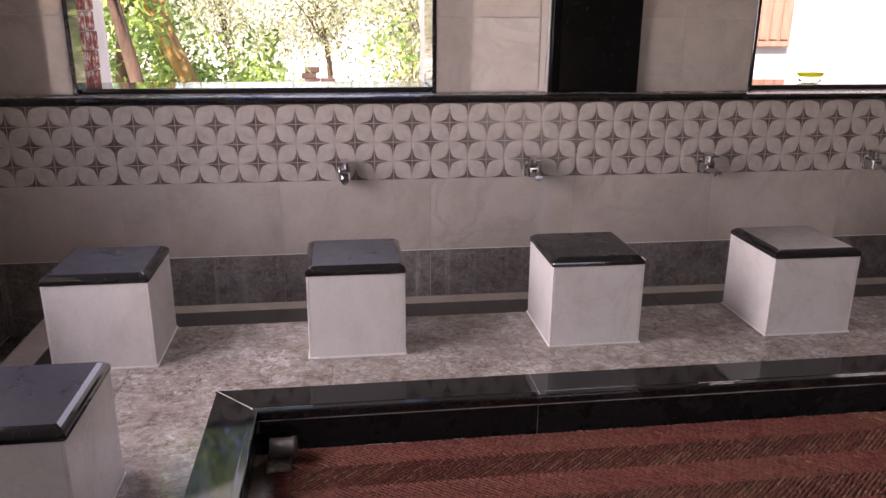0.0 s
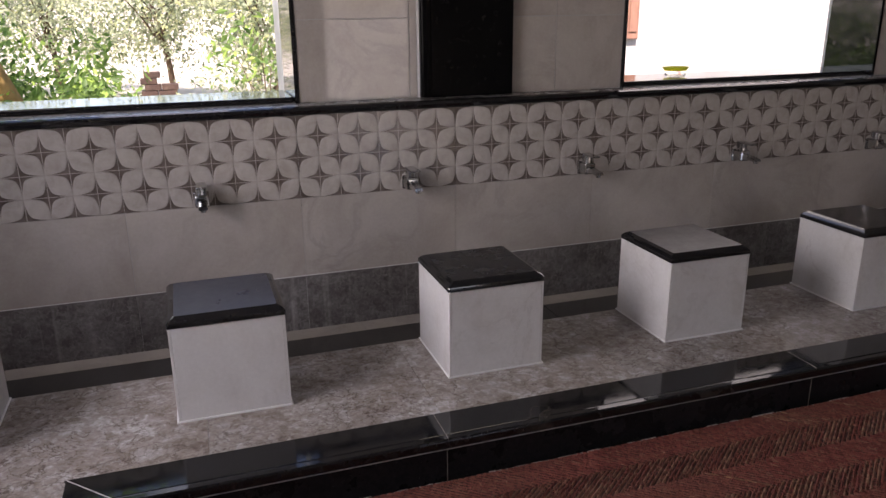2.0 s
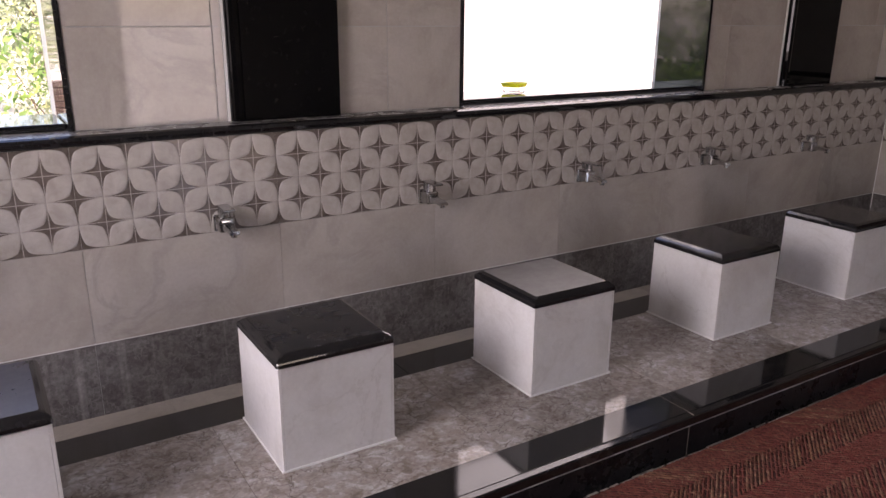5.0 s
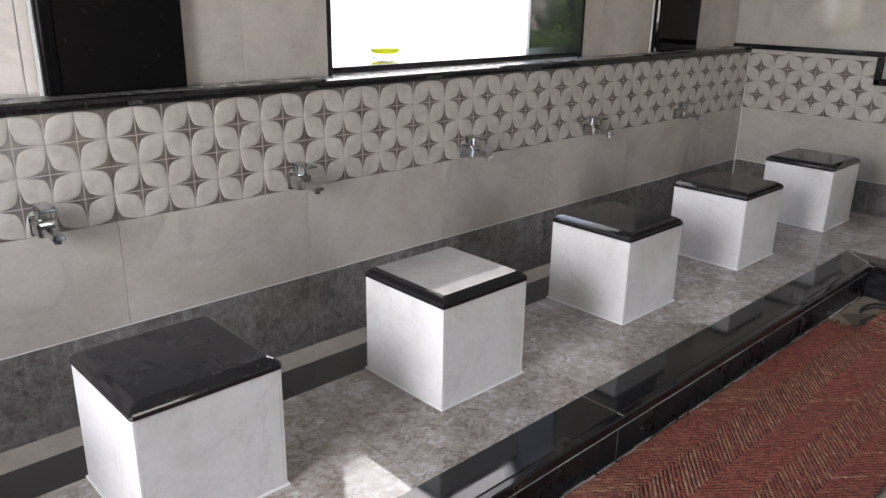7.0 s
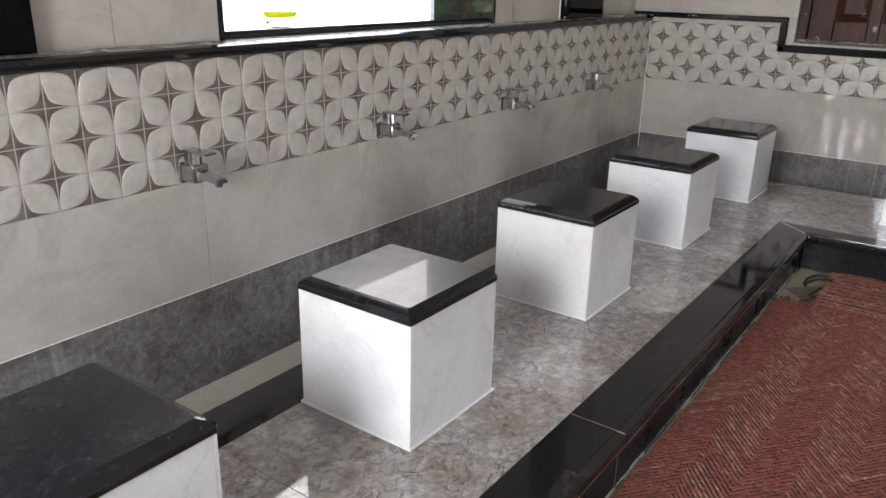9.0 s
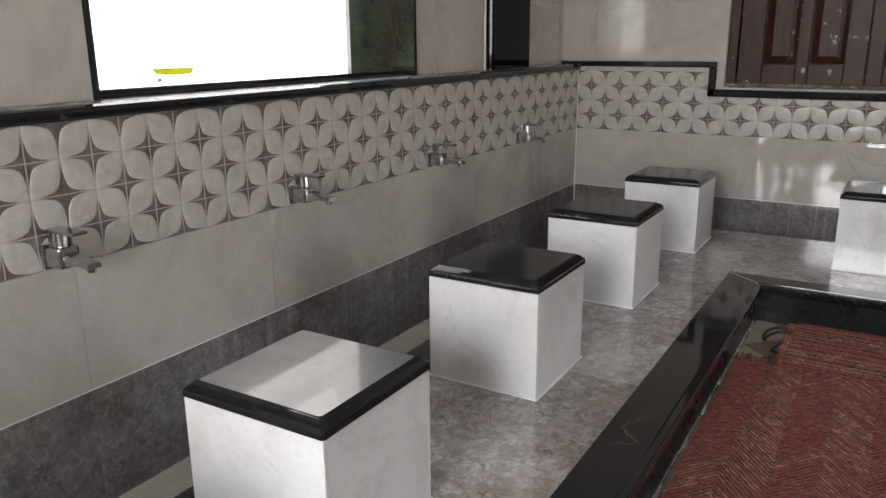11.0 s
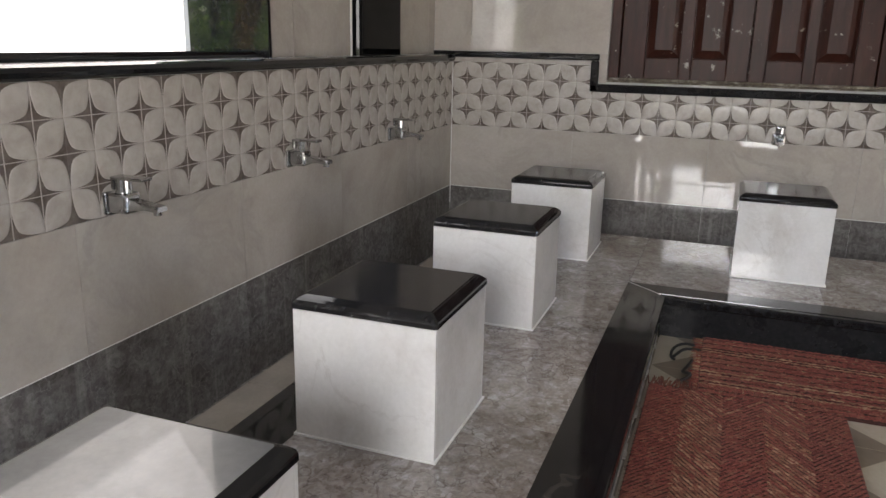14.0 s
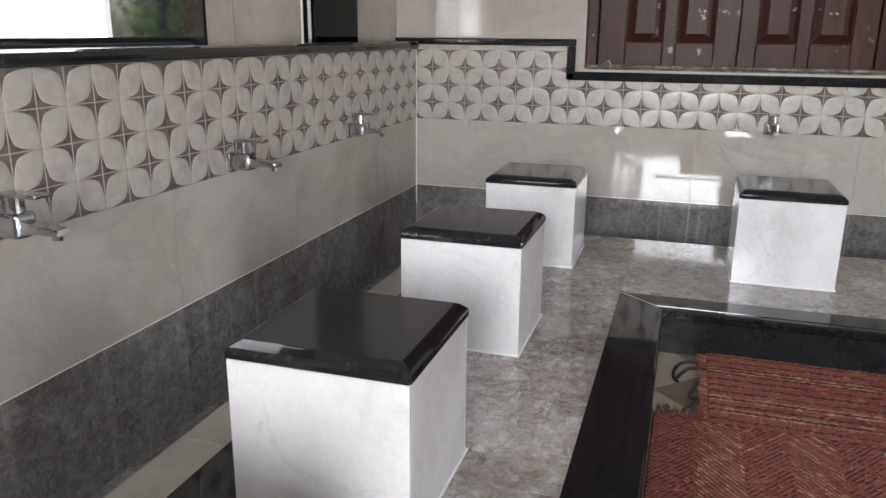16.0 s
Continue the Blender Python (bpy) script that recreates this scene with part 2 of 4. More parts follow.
M_SILLDUST, nt, b = material("brown_dust", 0.95)
vec, rnd = coords(nt)
c = ramp(nt, noise_tex(nt, vec, 22, 6, 0.7), [(0.3, (0.05, 0.036, 0.026)), (0.5, (0.13, 0.105, 0.082)), (0.7, (0.36, 0.33, 0.28))])
nt.links.new(c, b.inputs["Base Color"])
bump(nt, b, noise_tex(nt, vec, 60, 4), 0.5, 0.003)
M_CHROME, nt, b = material("chrome", 0.12, 1.0)
vec, rnd = coords(nt)
c = ramp(nt, noise_tex(nt, vec, 40, 4), [(0.3, (0.4, 0.405, 0.41)), (0.7, (0.58, 0.585, 0.59))])
nt.links.new(c, b.inputs["Base Color"])
r = ramp(nt, noise_tex(nt, vec, 60, 4), [(0.4, g(0.08)), (0.75, g(0.3))])
nt.links.new(r, b.inputs["Roughness"])
M_BLACK, nt, b = material("black_rubber", 0.6)
b.inputs["Base Color"].default_value = (0.015, 0.014, 0.013, 1)

M_WOOD, nt, b = material("old_brown_paint", 0.5)
vec, rnd = coords(nt, (1, 1, 0.18))
c = ramp(nt, noise_tex(nt, vec, 26, 6, 0.65), [(0.3, (0.022, 0.0065, 0.0045)), (0.6, (0.048, 0.0142, 0.0095)), (0.8, (0.085, 0.034, 0.022))])
vec2, rnd2 = coords(nt)
# Greyed wear patches whose colour also carries the paint's sheen.
worn_sheen = ramp(nt, noise_tex(nt, vec, 9, 4, 0.65), [(0.56, g(0.0)), (0.72, g(0.3))])
c = mix(nt, worn_sheen, c, (0.12, 0.065, 0.05))
wear = ramp(nt, noise_tex(nt, vec2, 17, 6, 0.72), [(0.63, g(0.0)), (0.67, g(1.0))])
c = mix(nt, wear, c, (0.34, 0.3, 0.26))
nt.links.new(c, b.inputs["Base Color"])
bump(nt, b, noise_tex(nt, vec, 60, 5), 0.35, 0.002)
b.inputs["Roughness"].default_value = 0.4
b.inputs["Specular IOR Level"].default_value = 0.22

M_UNDER, nt, b = material("coir_backing", 0.95)
vec, rnd = coords(nt)
c = ramp(nt, noise_tex(nt, vec, 200, 4), [(0.3, (0.022, 0.008, 0.006)), (0.7, (0.06, 0.019, 0.014))])
nt.links.new(c, b.inputs["Base Color"])
M_COIR, nt, b = material("red_coir", 0.95)
geo = nt.nodes.new("ShaderNodeNewGeometry")
vec, rnd = coords(nt)
isl = geo.outputs["Random Per Island"]
c = ramp(nt, isl, [(0.0, (0.135, 0.029, 0.022)), (0.45, (0.195, 0.046, 0.034)), (0.8, (0.225, 0.062, 0.044)), (0.95, (0.22, 0.088, 0.06))])
fade = ramp(nt, noise_tex(nt, vec, 3.2, 5, 0.7), [(0.4, g(0.0)), (0.72, g(0.55))])
c = mix(nt, fade, c, (0.18, 0.078, 0.052))
fibre = ramp(nt, noise_tex(nt, vec, 300, 4, 0.75), [(0.3, g(0.35)), (0.7, g(1.35))])
c = mix(nt, 1.0, c, fibre, "MULTIPLY")
nt.links.new(c, b.inputs["Base Color"])
bump(nt, b, noise_tex(nt, vec, 320, 3), 0.8, 0.003)
M_TAN, nt, b = material("tan_coir", 0.95)
vec, rnd = coords(nt)
geo = nt.nodes.new("ShaderNodeNewGeometry")
c = ramp(nt, geo.outputs["Random Per Island"], [(0.0, (0.15, 0.062, 0.04)), (0.6, (0.24, 0.115, 0.07)), (1.0, (0.35, 0.2, 0.125))])
ochre = ramp(nt, noise_tex(nt, vec, 9, 4, 0.7), [(0.56, g(0.0)), (0.68, g(0.7))])
c = mix(nt, ochre, c, (0.28, 0.14, 0.065))
fibre = ramp(nt, noise_tex(nt, vec, 300, 4, 0.75), [(0.3, g(0.35)), (0.7, g(1.35))])
c = mix(nt, 1.0, c, fibre, "MULTIPLY")
nt.links.new(c, b.inputs["Base Color"])
bump(nt, b, noise_tex(nt, vec, 320, 3), 0.8, 0.003)

M_STRAW, nt, b = material("straw_coir", 0.95)
vec, rnd = coords(nt)
geo = nt.nodes.new("ShaderNodeNewGeometry")
c = ramp(nt, geo.outputs["Random Per Island"], [(0.0, (0.16, 0.085, 0.05)), (0.6, (0.23, 0.135, 0.08)), (1.0, (0.3, 0.19, 0.115))])
nt.links.new(c, b.inputs["Base Color"])
bump(nt, b, noise_tex(nt, vec, 320, 3), 0.8, 0.003)

M_TILE_A = stone("cream_floor_tile", [(0.3, (0.34, 0.285, 0.21)), (0.7, (0.47, 0.42, 0.335))], (0.35, 0.3, 0.22), 0.3, 6, 6, 0.3, 0.04)
M_TILE_B = stone("brown_floor_tile", [(0.3, (0.13, 0.098, 0.066)), (0.7, (0.2, 0.158, 0.115))], (0.12, 0.09, 0.06), 0.3, 6, 6, 0.3, 0.04)

M_YELLOW, nt, b = material("yellow_plastic", 0.35)
b.inputs["Base Color"].default_value = (0.85, 0.86, 0.12, 1)
tr = nt.nodes.new("ShaderNodeBsdfTranslucent")
tr.inputs[0].default_value = (0.9, 0.9, 0.14, 1)
ms = nt.nodes.new("ShaderNodeMixShader")
ms.inputs[0].default_value = 0.6
nt.links.new(b.outputs[0], ms.inputs[1])
nt.links.new(tr.outputs[0], ms.inputs[2])
nt.links.new(ms.outputs[0], nt.nodes["Material Output"].inputs[0])
M_CLEAR, nt, b = material("clear_plastic", 0.08)
b.inputs["Base Color"].default_value = (0.97, 0.98, 0.93, 1)
b.inputs["Transmission Weight"].default_value = 1.0
b.inputs["IOR"].default_value = 1.2
M_PVC, nt, b = material("grey_pvc", 0.5)
vec, rnd = coords(nt)
c = ramp(nt, noise_tex(nt, vec, 25, 4), [(0.3, (0.025, 0.019, 0.015)), (0.7, (0.06, 0.05, 0.042))])
nt.links.new(c, b.inputs["Base Color"])

M_GROUND, nt, b = material("dry_ground", 0.95)
vec, rnd = coords(nt)
c = ramp(nt, noise_tex(nt, vec, 0.9, 8, 0.7), [(0.3, (0.4, 0.36, 0.29)), (0.7, (0.58, 0.54, 0.46))])
nt.links.new(c, b.inputs["Base Color"])
bump(nt, b, noise_tex(nt, vec, 9, 6), 0.5, 0.05)


def leaf_material(name, lo, hi):
    m, nt, b = material(name, 0.55)
    geo = nt.nodes.new("ShaderNodeNewGeometry")
    c = ramp(nt, geo.outputs["Random Per Island"], [(0.0, lo), (0.75, hi), (1.0, (hi[0] * 1.5, hi[1] * 1.35, hi[2]))])
    nt.links.new(c, b.inputs["Base Color"])
    tr = nt.nodes.new("ShaderNodeBsdfTranslucent")
    nt.links.new(c, tr.inputs[0])
    ms = nt.nodes.new("ShaderNodeMixShader")
    ms.inputs[0].default_value = 0.5
    nt.links.new(b.outputs[0], ms.inputs[1])
    nt.links.new(tr.outputs[0], ms.inputs[2])
    nt.links.new(ms.outputs[0], nt.nodes["Material Output"].inputs[0])
    return m


M_FOLIAGE = leaf_material("fresh_foliage", (0.06, 0.13, 0.028), (0.25, 0.4, 0.11))
# Leaf colour raised beyond natural to stand in for stronger sunlight.
M_HEDGE = leaf_material("brightened_foliage", (0.12, 0.155, 0.085), (0.38, 0.44, 0.28))
M_BARK, nt, b = material("bark", 0.9)
vec, rnd = coords(nt, (1, 1, 0.3))
c = ramp(nt, noise_tex(nt, vec, 18, 6, 0.7), [(0.3, (0.04, 0.025, 0.016)), (0.7, (0.11, 0.072, 0.045))])
nt.links.new(c, b.inputs["Base Color"])
bump(nt, b, noise_tex(nt, vec, 40, 5), 0.8, 0.01)
M_BARK2, nt, b = material("yellow_bark", 0.85)
vec, rnd = coords(nt, (1, 1, 0.4))
c = ramp(nt, noise_tex(nt, vec, 14, 6, 0.7), [(0.3, (0.16, 0.095, 0.025)), (0.7, (0.29, 0.19, 0.06))])
nt.links.new(c, b.inputs["Base Color"])
bump(nt, b, noise_tex(nt, vec, 30, 5), 0.6, 0.01)
M_BRICK, nt, b = material("red_brick", 0.9)
vec, rnd = coords(nt)
c = ramp(nt, noise_tex(nt, vec, 11, 6, 0.7), [(0.3, (0.022, 0.013, 0.01)), (0.55, (0.045, 0.025, 0.018)), (0.75, (0.1, 0.07, 0.052))])
nt.links.new(c, b.inputs["Base Color"])
M_PEEL, nt, b = material("limewashed_red_brick", 0.9)
vec, rnd = coords(nt)
c = ramp(nt, noise_tex(nt, vec, 30, 6, 0.7), [(0.3, (0.16, 0.03, 0.018)), (0.5, (0.26, 0.055, 0.035)), (0.58, (0.55, 0.45, 0.4)), (0.75, (0.7, 0.66, 0.62))])
nt.links.new(c, b.inputs["Base Color"])
bump(nt, b, noise_tex(nt, vec, 40, 5), 0.6, 0.004)
M_OUTWALL, nt, b = material("weathered_limewash", 0.9)
vec, rnd = coords(nt)
c = ramp(nt, noise_tex(nt, vec, 2, 7, 0.65), [(0.3, (0.34, 0.335, 0.32)), (0.6, (0.44, 0.435, 0.42))])
nt.links.new(c, b.inputs["Base Color"])
bump(nt, b, noise_tex(nt, vec, 30, 5), 0.3, 0.004)
M_SHADE, nt, b = material("sunbleached_door", 0.7)
vec, rnd = coords(nt, (1, 1, 0.2))
c = ramp(nt, noise_tex(nt, vec, 20, 5), [(0.3, (0.2, 0.1, 0.065)), (0.7, (0.3, 0.16, 0.11))])
nt.links.new(c, b.inputs["Base Color"])

# ---- building helpers ----


def add_box(bm, x0, x1, y0, y1, z0, z1, bevel=0.0, segments=2, mat=0):
    r = bmesh.ops.create_cube(bm, size=1)
    vs = r["verts"]
    for v in vs:
        v.co = Vector(((x0 + x1) / 2 + v.co.x * (x1 - x0), (y0 + y1) / 2 + v.co.y * (y1 - y0), (z0 + z1) / 2 + v.co.z * (z1 - z0)))
    faces = list({f for v in vs for f in v.link_faces})
    for f in faces:
        f.material_index = mat
    if bevel:
        edges = list({e for v in vs for e in v.link_edges})
        out = bmesh.ops.bevel(bm, geom=edges, offset=bevel, segments=segments, affect="EDGES", profile=0.5)
        for f in out["faces"]:
            f.material_index = mat


def link(name, bm, mats, parent=None, label="", smooth=False):
    me = bpy.data.meshes.new(name)
    bm.to_mesh(me)
    bm.free()
    for m in mats if isinstance(mats, (list, tuple)) else [mats]:
        me.materials.append(m)
    if smooth:
        me.shade_smooth()
    ob = new(name, me)
    if parent:
        ob.parent = parent
    if label:
        ob["label"] = label
    return ob


def part(name, bm, mats, parent, label="", smooth=False):
    return link(name, bm, mats, parent, label, smooth)


def box_part(name, dims, mats, parent, bevel=0.0, label="", segments=2):
    bm = bmesh.new()
    add_box(bm, *dims, bevel=bevel, segments=segments)
    return link(name, bm, mats, parent, label)


def structure(name, dims, mat, label="", bevel=0.0):
    bm = bmesh.new()
    for d in dims:
        add_box(bm, *d, bevel=bevel)
    return tagged(link(name, bm, mat), label, name.split("_")[0], kind="structure")


def empty(name, where=(0, 0, 0), label="", category="", group="", kind=""):
    ob = new(name)
    ob.location = where
    return tagged(ob, label, category, group, kind)


piece_cache = {}


def piece(name, key, maker, mats, parent, m):
    """One piece out of many alike: objects of their own on one mesh."""
    if key not in piece_cache:
        bm = bmesh.new()
        maker(bm)
        me = bpy.data.meshes.new(name)
        bm.to_mesh(me)
        bm.free()
        for k in mats if isinstance(mats, (list, tuple)) else [mats]:
            me.materials.append(k)
        piece_cache[key] = me
    ob = new(name, piece_cache[key])
    ob.parent = parent
    ob.matrix_basis = m
    return ob


# ---- plan, metres ----
PLAT = 0.13            # platform top
WEST, EAST = -1.69, 4.14
EAST_EDGE = EAST - 0.37
EDGE = -0.525          # platform edge towards the channel
Z_GREY, Z_LIGHT, Z_BAND, Z_LEDGE = -0.092, 0.208, 0.508, 0.808
Z_TOP = 0.838
UP = 0.095             # plane of the upper north wall
BACK = 0.42
SOUTH, CEIL, GROUND = -5.0, 2.75, 0.0
WIN_A, WIN_B = (-1.352, 0.032), (1.364, 2.722)
WIN_TOP = 2.0
SILL = 0.86
SKIN = 0.0028         # grout lies this deep behind the tile faces
TH = 0.009             # tile thickness
J = 0.0006             # half a joint
KERB_IN, KERB_OUT = -1.147, -1.018
KX0, KX1 = (-0.721, -0.597), (2.99, 3.1)

# walls
wall_north = structure("wall_north", [
    (WEST - 0.35, EAST + 0.3, SKIN, BACK, -0.6, Z_LEDGE),
    (WEST - 0.35, WIN_A[0], UP + SKIN, BACK, Z_LEDGE, CEIL),
    (WIN_A[1], WIN_B[0], UP + SKIN, BACK, Z_LEDGE, CEIL),
    (WIN_B[1], EAST + 0.3, UP + SKIN, BACK, Z_LEDGE, CEIL),
    (WIN_A[0], WIN_A[1], UP + SKIN, BACK, WIN_TOP, CEIL),
    (WIN_B[0], WIN_B[1], UP + SKIN, BACK, WIN_TOP, CEIL),
    (WIN_A[0], WIN_A[1], UP + SKIN, BACK, Z_LEDGE, Z_TOP),
    (WIN_B[0], WIN_B[1], UP + SKIN, BACK, Z_LEDGE, Z_TOP),
], M_OUTWALL, "tiled wall with two open windows and a row of taps")
SH0, SH1, SHZ = -0.735, -1.857, 0.737   # shuttered opening in the east wall
wall_east = structure("wall_east", [
    (EAST + SKIN, EAST + 0.3, SOUTH, SKIN, -0.6, SHZ),
    (EAST + SKIN, EAST + 0.3, SH0, UP + SKIN, SHZ, CEIL),
    (EAST + SKIN, EAST + 0.3, SOUTH, SH1, SHZ, CEIL),
    (EAST + SKIN, EAST + 0.3, SH1, SH0, 2.0, CEIL),
], M_OUTWALL, "tiled wall with a closed wooden shutter window")
WW0, WW1 = -0.66, -1.84   # a window in the west wall
wall_west = structure("wall_west", [
    (WEST - 0.3, WEST - SKIN, SOUTH, SKIN, -0.6, 0.72),
    (WEST - 0.3, WEST - SKIN, WW0, UP + SKIN, 0.72, CEIL),
    (WEST - 0.3, WEST - SKIN, SOUTH, WW1, 0.72, CEIL),
    (WEST - 0.3, WEST - SKIN, WW1, WW0, 2.1, CEIL),
], M_OUTWALL, "tiled wall with an open window")
# South wall and doorway are unseen, added to shape the room's light.
wall_south = structure("wall_south", [
    (WEST - 0.3, 1.05, SOUTH - 0.25, SOUTH, -0.6, CEIL),
    (1.95, EAST + 0.3, SOUTH - 0.25, SOUTH, -0.6, CEIL),
    (1.05, 1.95, SOUTH - 0.25, SOUTH, 2.1, CEIL),
    (1.05, 1.95, SOUTH - 0.25, SOUTH, -0.6, GROUND),
], M_PLASTER, "unseen plain plastered wall with a doorway added for fill light")
# Ceiling is out of view; its grey only lowers bounce onto the walls.
ceiling = structure("ceiling", [(WEST - 0.3, EAST + 0.3, SOUTH - 0.25, BACK + 0.5, CEIL, CEIL + 0.15)], M_OUTWALL, "unseen plain ceiling, greyed to cut bounced light")

floor = structure("floor", [(KX0[0], KX1[1], SOUTH, KERB_OUT, -0.2, GROUND - 0.008)], M_DIRT, "inlaid tile floor below the platform")
platform = structure("platform", [
    (WEST + 0.525, EAST_EDGE, KERB_OUT, EDGE, -0.2, PLAT - TH),
    (KX1[1], EAST_EDGE, SOUTH, KERB_OUT, -0.2, PLAT - TH),
    (WEST + 0.525, KX0[0], SOUTH, KERB_OUT, -0.2, PLAT - TH),
], M_GROUT, "raised platform of polished grey-brown marble slabs")


# channel along the walls: a dark granite strip, a cream strip and then the drain itself
channel = empty("channel", label="drain channel edged with dark granite and cream tile along the wall", category="drain", kind="structure")
structure("channel_bed", [(WEST - 0.1, EAST + 0.1, -0.27, 0.05, -0.35, -0.1), (EAST_EDGE, EAST + 0.1, SOUTH, -0.27, -0.35, -0.1), (WEST - 0.1, WEST + 0.27, SOUTH, -0.27, -0.35, -0.1)], M_GREY, "grey tiled bed of the drain channel")
for a, c in ((WEST + 0.39, -0.4), (-0.4, 0.8), (0.8, 2.0), (2.0, EAST_EDGE)):
    box_part("granite_strip", (a + J, c - J, EDGE + 0.001, -0.39, -0.2, PLAT - 0.004), M_GRANITE, channel, 0.002, segments=1)
    box_part("cream_strip", (a + J, c - J, -0.389, -0.27, -0.2, PLAT - 0.022), M_BEIGE, channel, 0.003, segments=1)
box_part("granite_strip", (WEST + 0.39, WEST + 0.524, SOUTH, EDGE, -0.2, PLAT - 0.004), M_GRANITE, channel, 0.002, segments=1)
box_part("cream_strip", (WEST + 0.27, WEST + 0.389, SOUTH, -0.27, -0.2, PLAT - 0.022), M_BEIGE, channel, 0.003, segments=1)
box_part("cream_strip", (EAST_EDGE + 0.001, EAST_EDGE + 0.025, SOUTH, -0.27, -0.2, PLAT - 0.012), M_BEIGE, channel, 0.003, segments=1)

# ---- kerb: overhanging granite treads with a rounded nose on granite risers ----


def tread(bm, length, width, far_mitre=0.0, near_mitre=0.0):
    """Along +x; the nose faces -y. Mitred ends run back towards the outer side."""
    prof = [(0.0, 0.0), (0.0, 0.021), (-width + 0.0235, 0.021), (-width + 0.023, 0.0194), (-width + 0.0195, 0.0191), (-width + 0.0052, 0.0187), (-width + 0.0023, 0.0176), (-width + 0.0006, 0.0155), (-width, 0.0125), (-width, -0.004), (-width + 0.003, -0.0085), (-width + 0.011, -0.009), (-width + 0.02, -0.009), (-width + 0.02, 0.0)]
    a = [bm.verts.new((J - near_mitre * (y + width) if near_mitre else J, y, z)) for y, z in prof]
    c = [bm.verts.new((length - J + far_mitre * (y + width) if far_mitre else length - J, y, z)) for y, z in prof]
    n = len(prof)
    for i in range(n):
        bm.faces.new((a[i], c[i], c[(i + 1) % n], a[(i + 1) % n]))
    bm.faces.new(a)
    bm.faces.new(list(reversed(c)))
    bmesh.ops.recalc_face_normals(bm, faces=bm.faces)


kerb = empty("kerb", label="black polished granite kerb stepping down from the marble platform", category="kerb", kind="structure")
KW = KERB_OUT - KERB_IN
KZ = PLAT - 0.015
runs = [(KX0[1], 0.174), (0.174, 1.334), (1.334, KX1[0])]
for i, (a, c) in enumerate(runs):
    bm = bmesh.new()
    tread(bm, c - a, KW, 1.0 if i == 2 else 0.0, 1.0 if i == 0 else 0.0)
    ob = part("tread", bm, M_KERB, kerb)
    ob.matrix_basis = pose(a, KERB_OUT, KZ)
    box_part("riser", (a + J, c - J, KERB_IN + 0.014, KERB_IN + 0.03, -0.1, KZ - 0.001), M_FLECK, kerb, 0.001, segments=1)
for side, (xa, xb), turn in (("east", KX1, -90), ("west", KX0, 90)):
    w = xb - xa
    y = KERB_IN
    for k, ln in enumerate((1.2, 1.2, 1.4)):
        bm = bmesh.new()
        if side == "east":
            tread(bm, ln, w, 0.0, 1.0 if k == 0 else 0.0)
            m = pose(xb, y, KZ, 0, 0, -90)
        else:
            tread(bm, ln, w, 1.0 if k == 0 else 0.0, 0.0)
            m = pose(xa, y - ln, KZ, 0, 0, 90)
        ob = part("tread", bm, M_KERB, kerb)
        ob.matrix_basis = m
        xr = xa + 0.014 if side == "east" else xb - 0.03
        box_part("riser", (xr, xr + 0.016, y - ln + J, y + 0.012 - J, -0.1, KZ - 0.001), M_FLECK, kerb, 0.001, segments=1)
        y -= ln
# cement left along the foot of the risers
bm = bmesh.new()
smear = random.Random(8)
x = KX0[1] + 0.02
while x < KX1[0] - 0.02:
    ln = smear.uniform(0.012, 0.05)
    d = smear.choice((0.0012, 0.002, 0.003, 0.005, 0.007))
    add_box(bm, x, min(x + ln, KX1[0] - 0.016), KERB_IN + 0.0135 - d, KERB_IN + 0.0135, GROUND, GROUND + smear.uniform(0.002, 0.007))
    x += ln * smear.choice((1.0, 1.0, 1.3))
part("cement_smear", bm, M_GROUT, kerb)["kind"] = "stuff"
# pale joints between the kerb stones
for x in (0.174, 1.334):
    bm = bmesh.new()
    add_box(bm, x - J, x + J, KERB_IN + 0.004, KERB_OUT, KZ, KZ + 0.0212)
    add_box(bm, x - J, x + J, KERB_IN + 0.0135, KERB_IN + 0.03, -0.1, KZ - 0.0095)
    part("joint", bm, M_DIRT, kerb)

# grout bead under the nose and along the mitres
for a, c in runs:
    box_part("grout_bead", (a, c, KERB_IN + 0.003, KERB_IN + 0.0135, KZ - 0.0112, KZ - 0.0092), M_GROUT, kerb)
for x, far in ((KX0[1], KX0[0]), (KX1[0], KX1[1])):
    bm = bmesh.new()
    run = math.hypot(far - x, KW)
    add_box(bm, 0.022, run - 0.002, -0.0011, 0.0011, -0.004, 0.0007)
    ob = part("mitre_joint", bm, M_GROUT, kerb)
    ob.matrix_basis = pose(x, KERB_IN, KZ + 0.021, 0, 0, math.degrees(math.atan2(KW, far - x)))

# ---- window granite, ledge, pillars ----


def window_lining(name, x0, x1, deep, near):
    ob = empty(name, label="open window lined with polished black granite", category="window", kind="structure")
    box_part("window_sill", (x0 + 0.017, x1 - 0.017, UP + 0.02, deep, Z_TOP + 0.001, SILL), M_GRANITE, ob, 0.008, segments=3)
    for xa, xb, dj in ((x0, x0 + 0.016, near), (x1 - 0.016, x1, deep)):
        box_part("jamb", (xa, xb, UP - 0.004, dj, Z_TOP + 0.0005, WIN_TOP), M_GRANITE, ob, 0.002, segments=1)
    box_part("sill_ledge", (x0 + 0.001, x1 - 0.001, UP, UP + 0.019, Z_TOP - 0.01, Z_TOP - 0.001), M_LEDGE_PALE, ob)
    box_part("head", (x0, x1, UP - 0.01, deep, WIN_TOP - 0.018, WIN_TOP - 0.002), M_GRANITE, ob, 0.002, segments=1)
    return ob


first = window_lining("window_1", *WIN_A, 0.39, 0.21)
window_lining("window_2", *WIN_B, 0.39, 0.39)
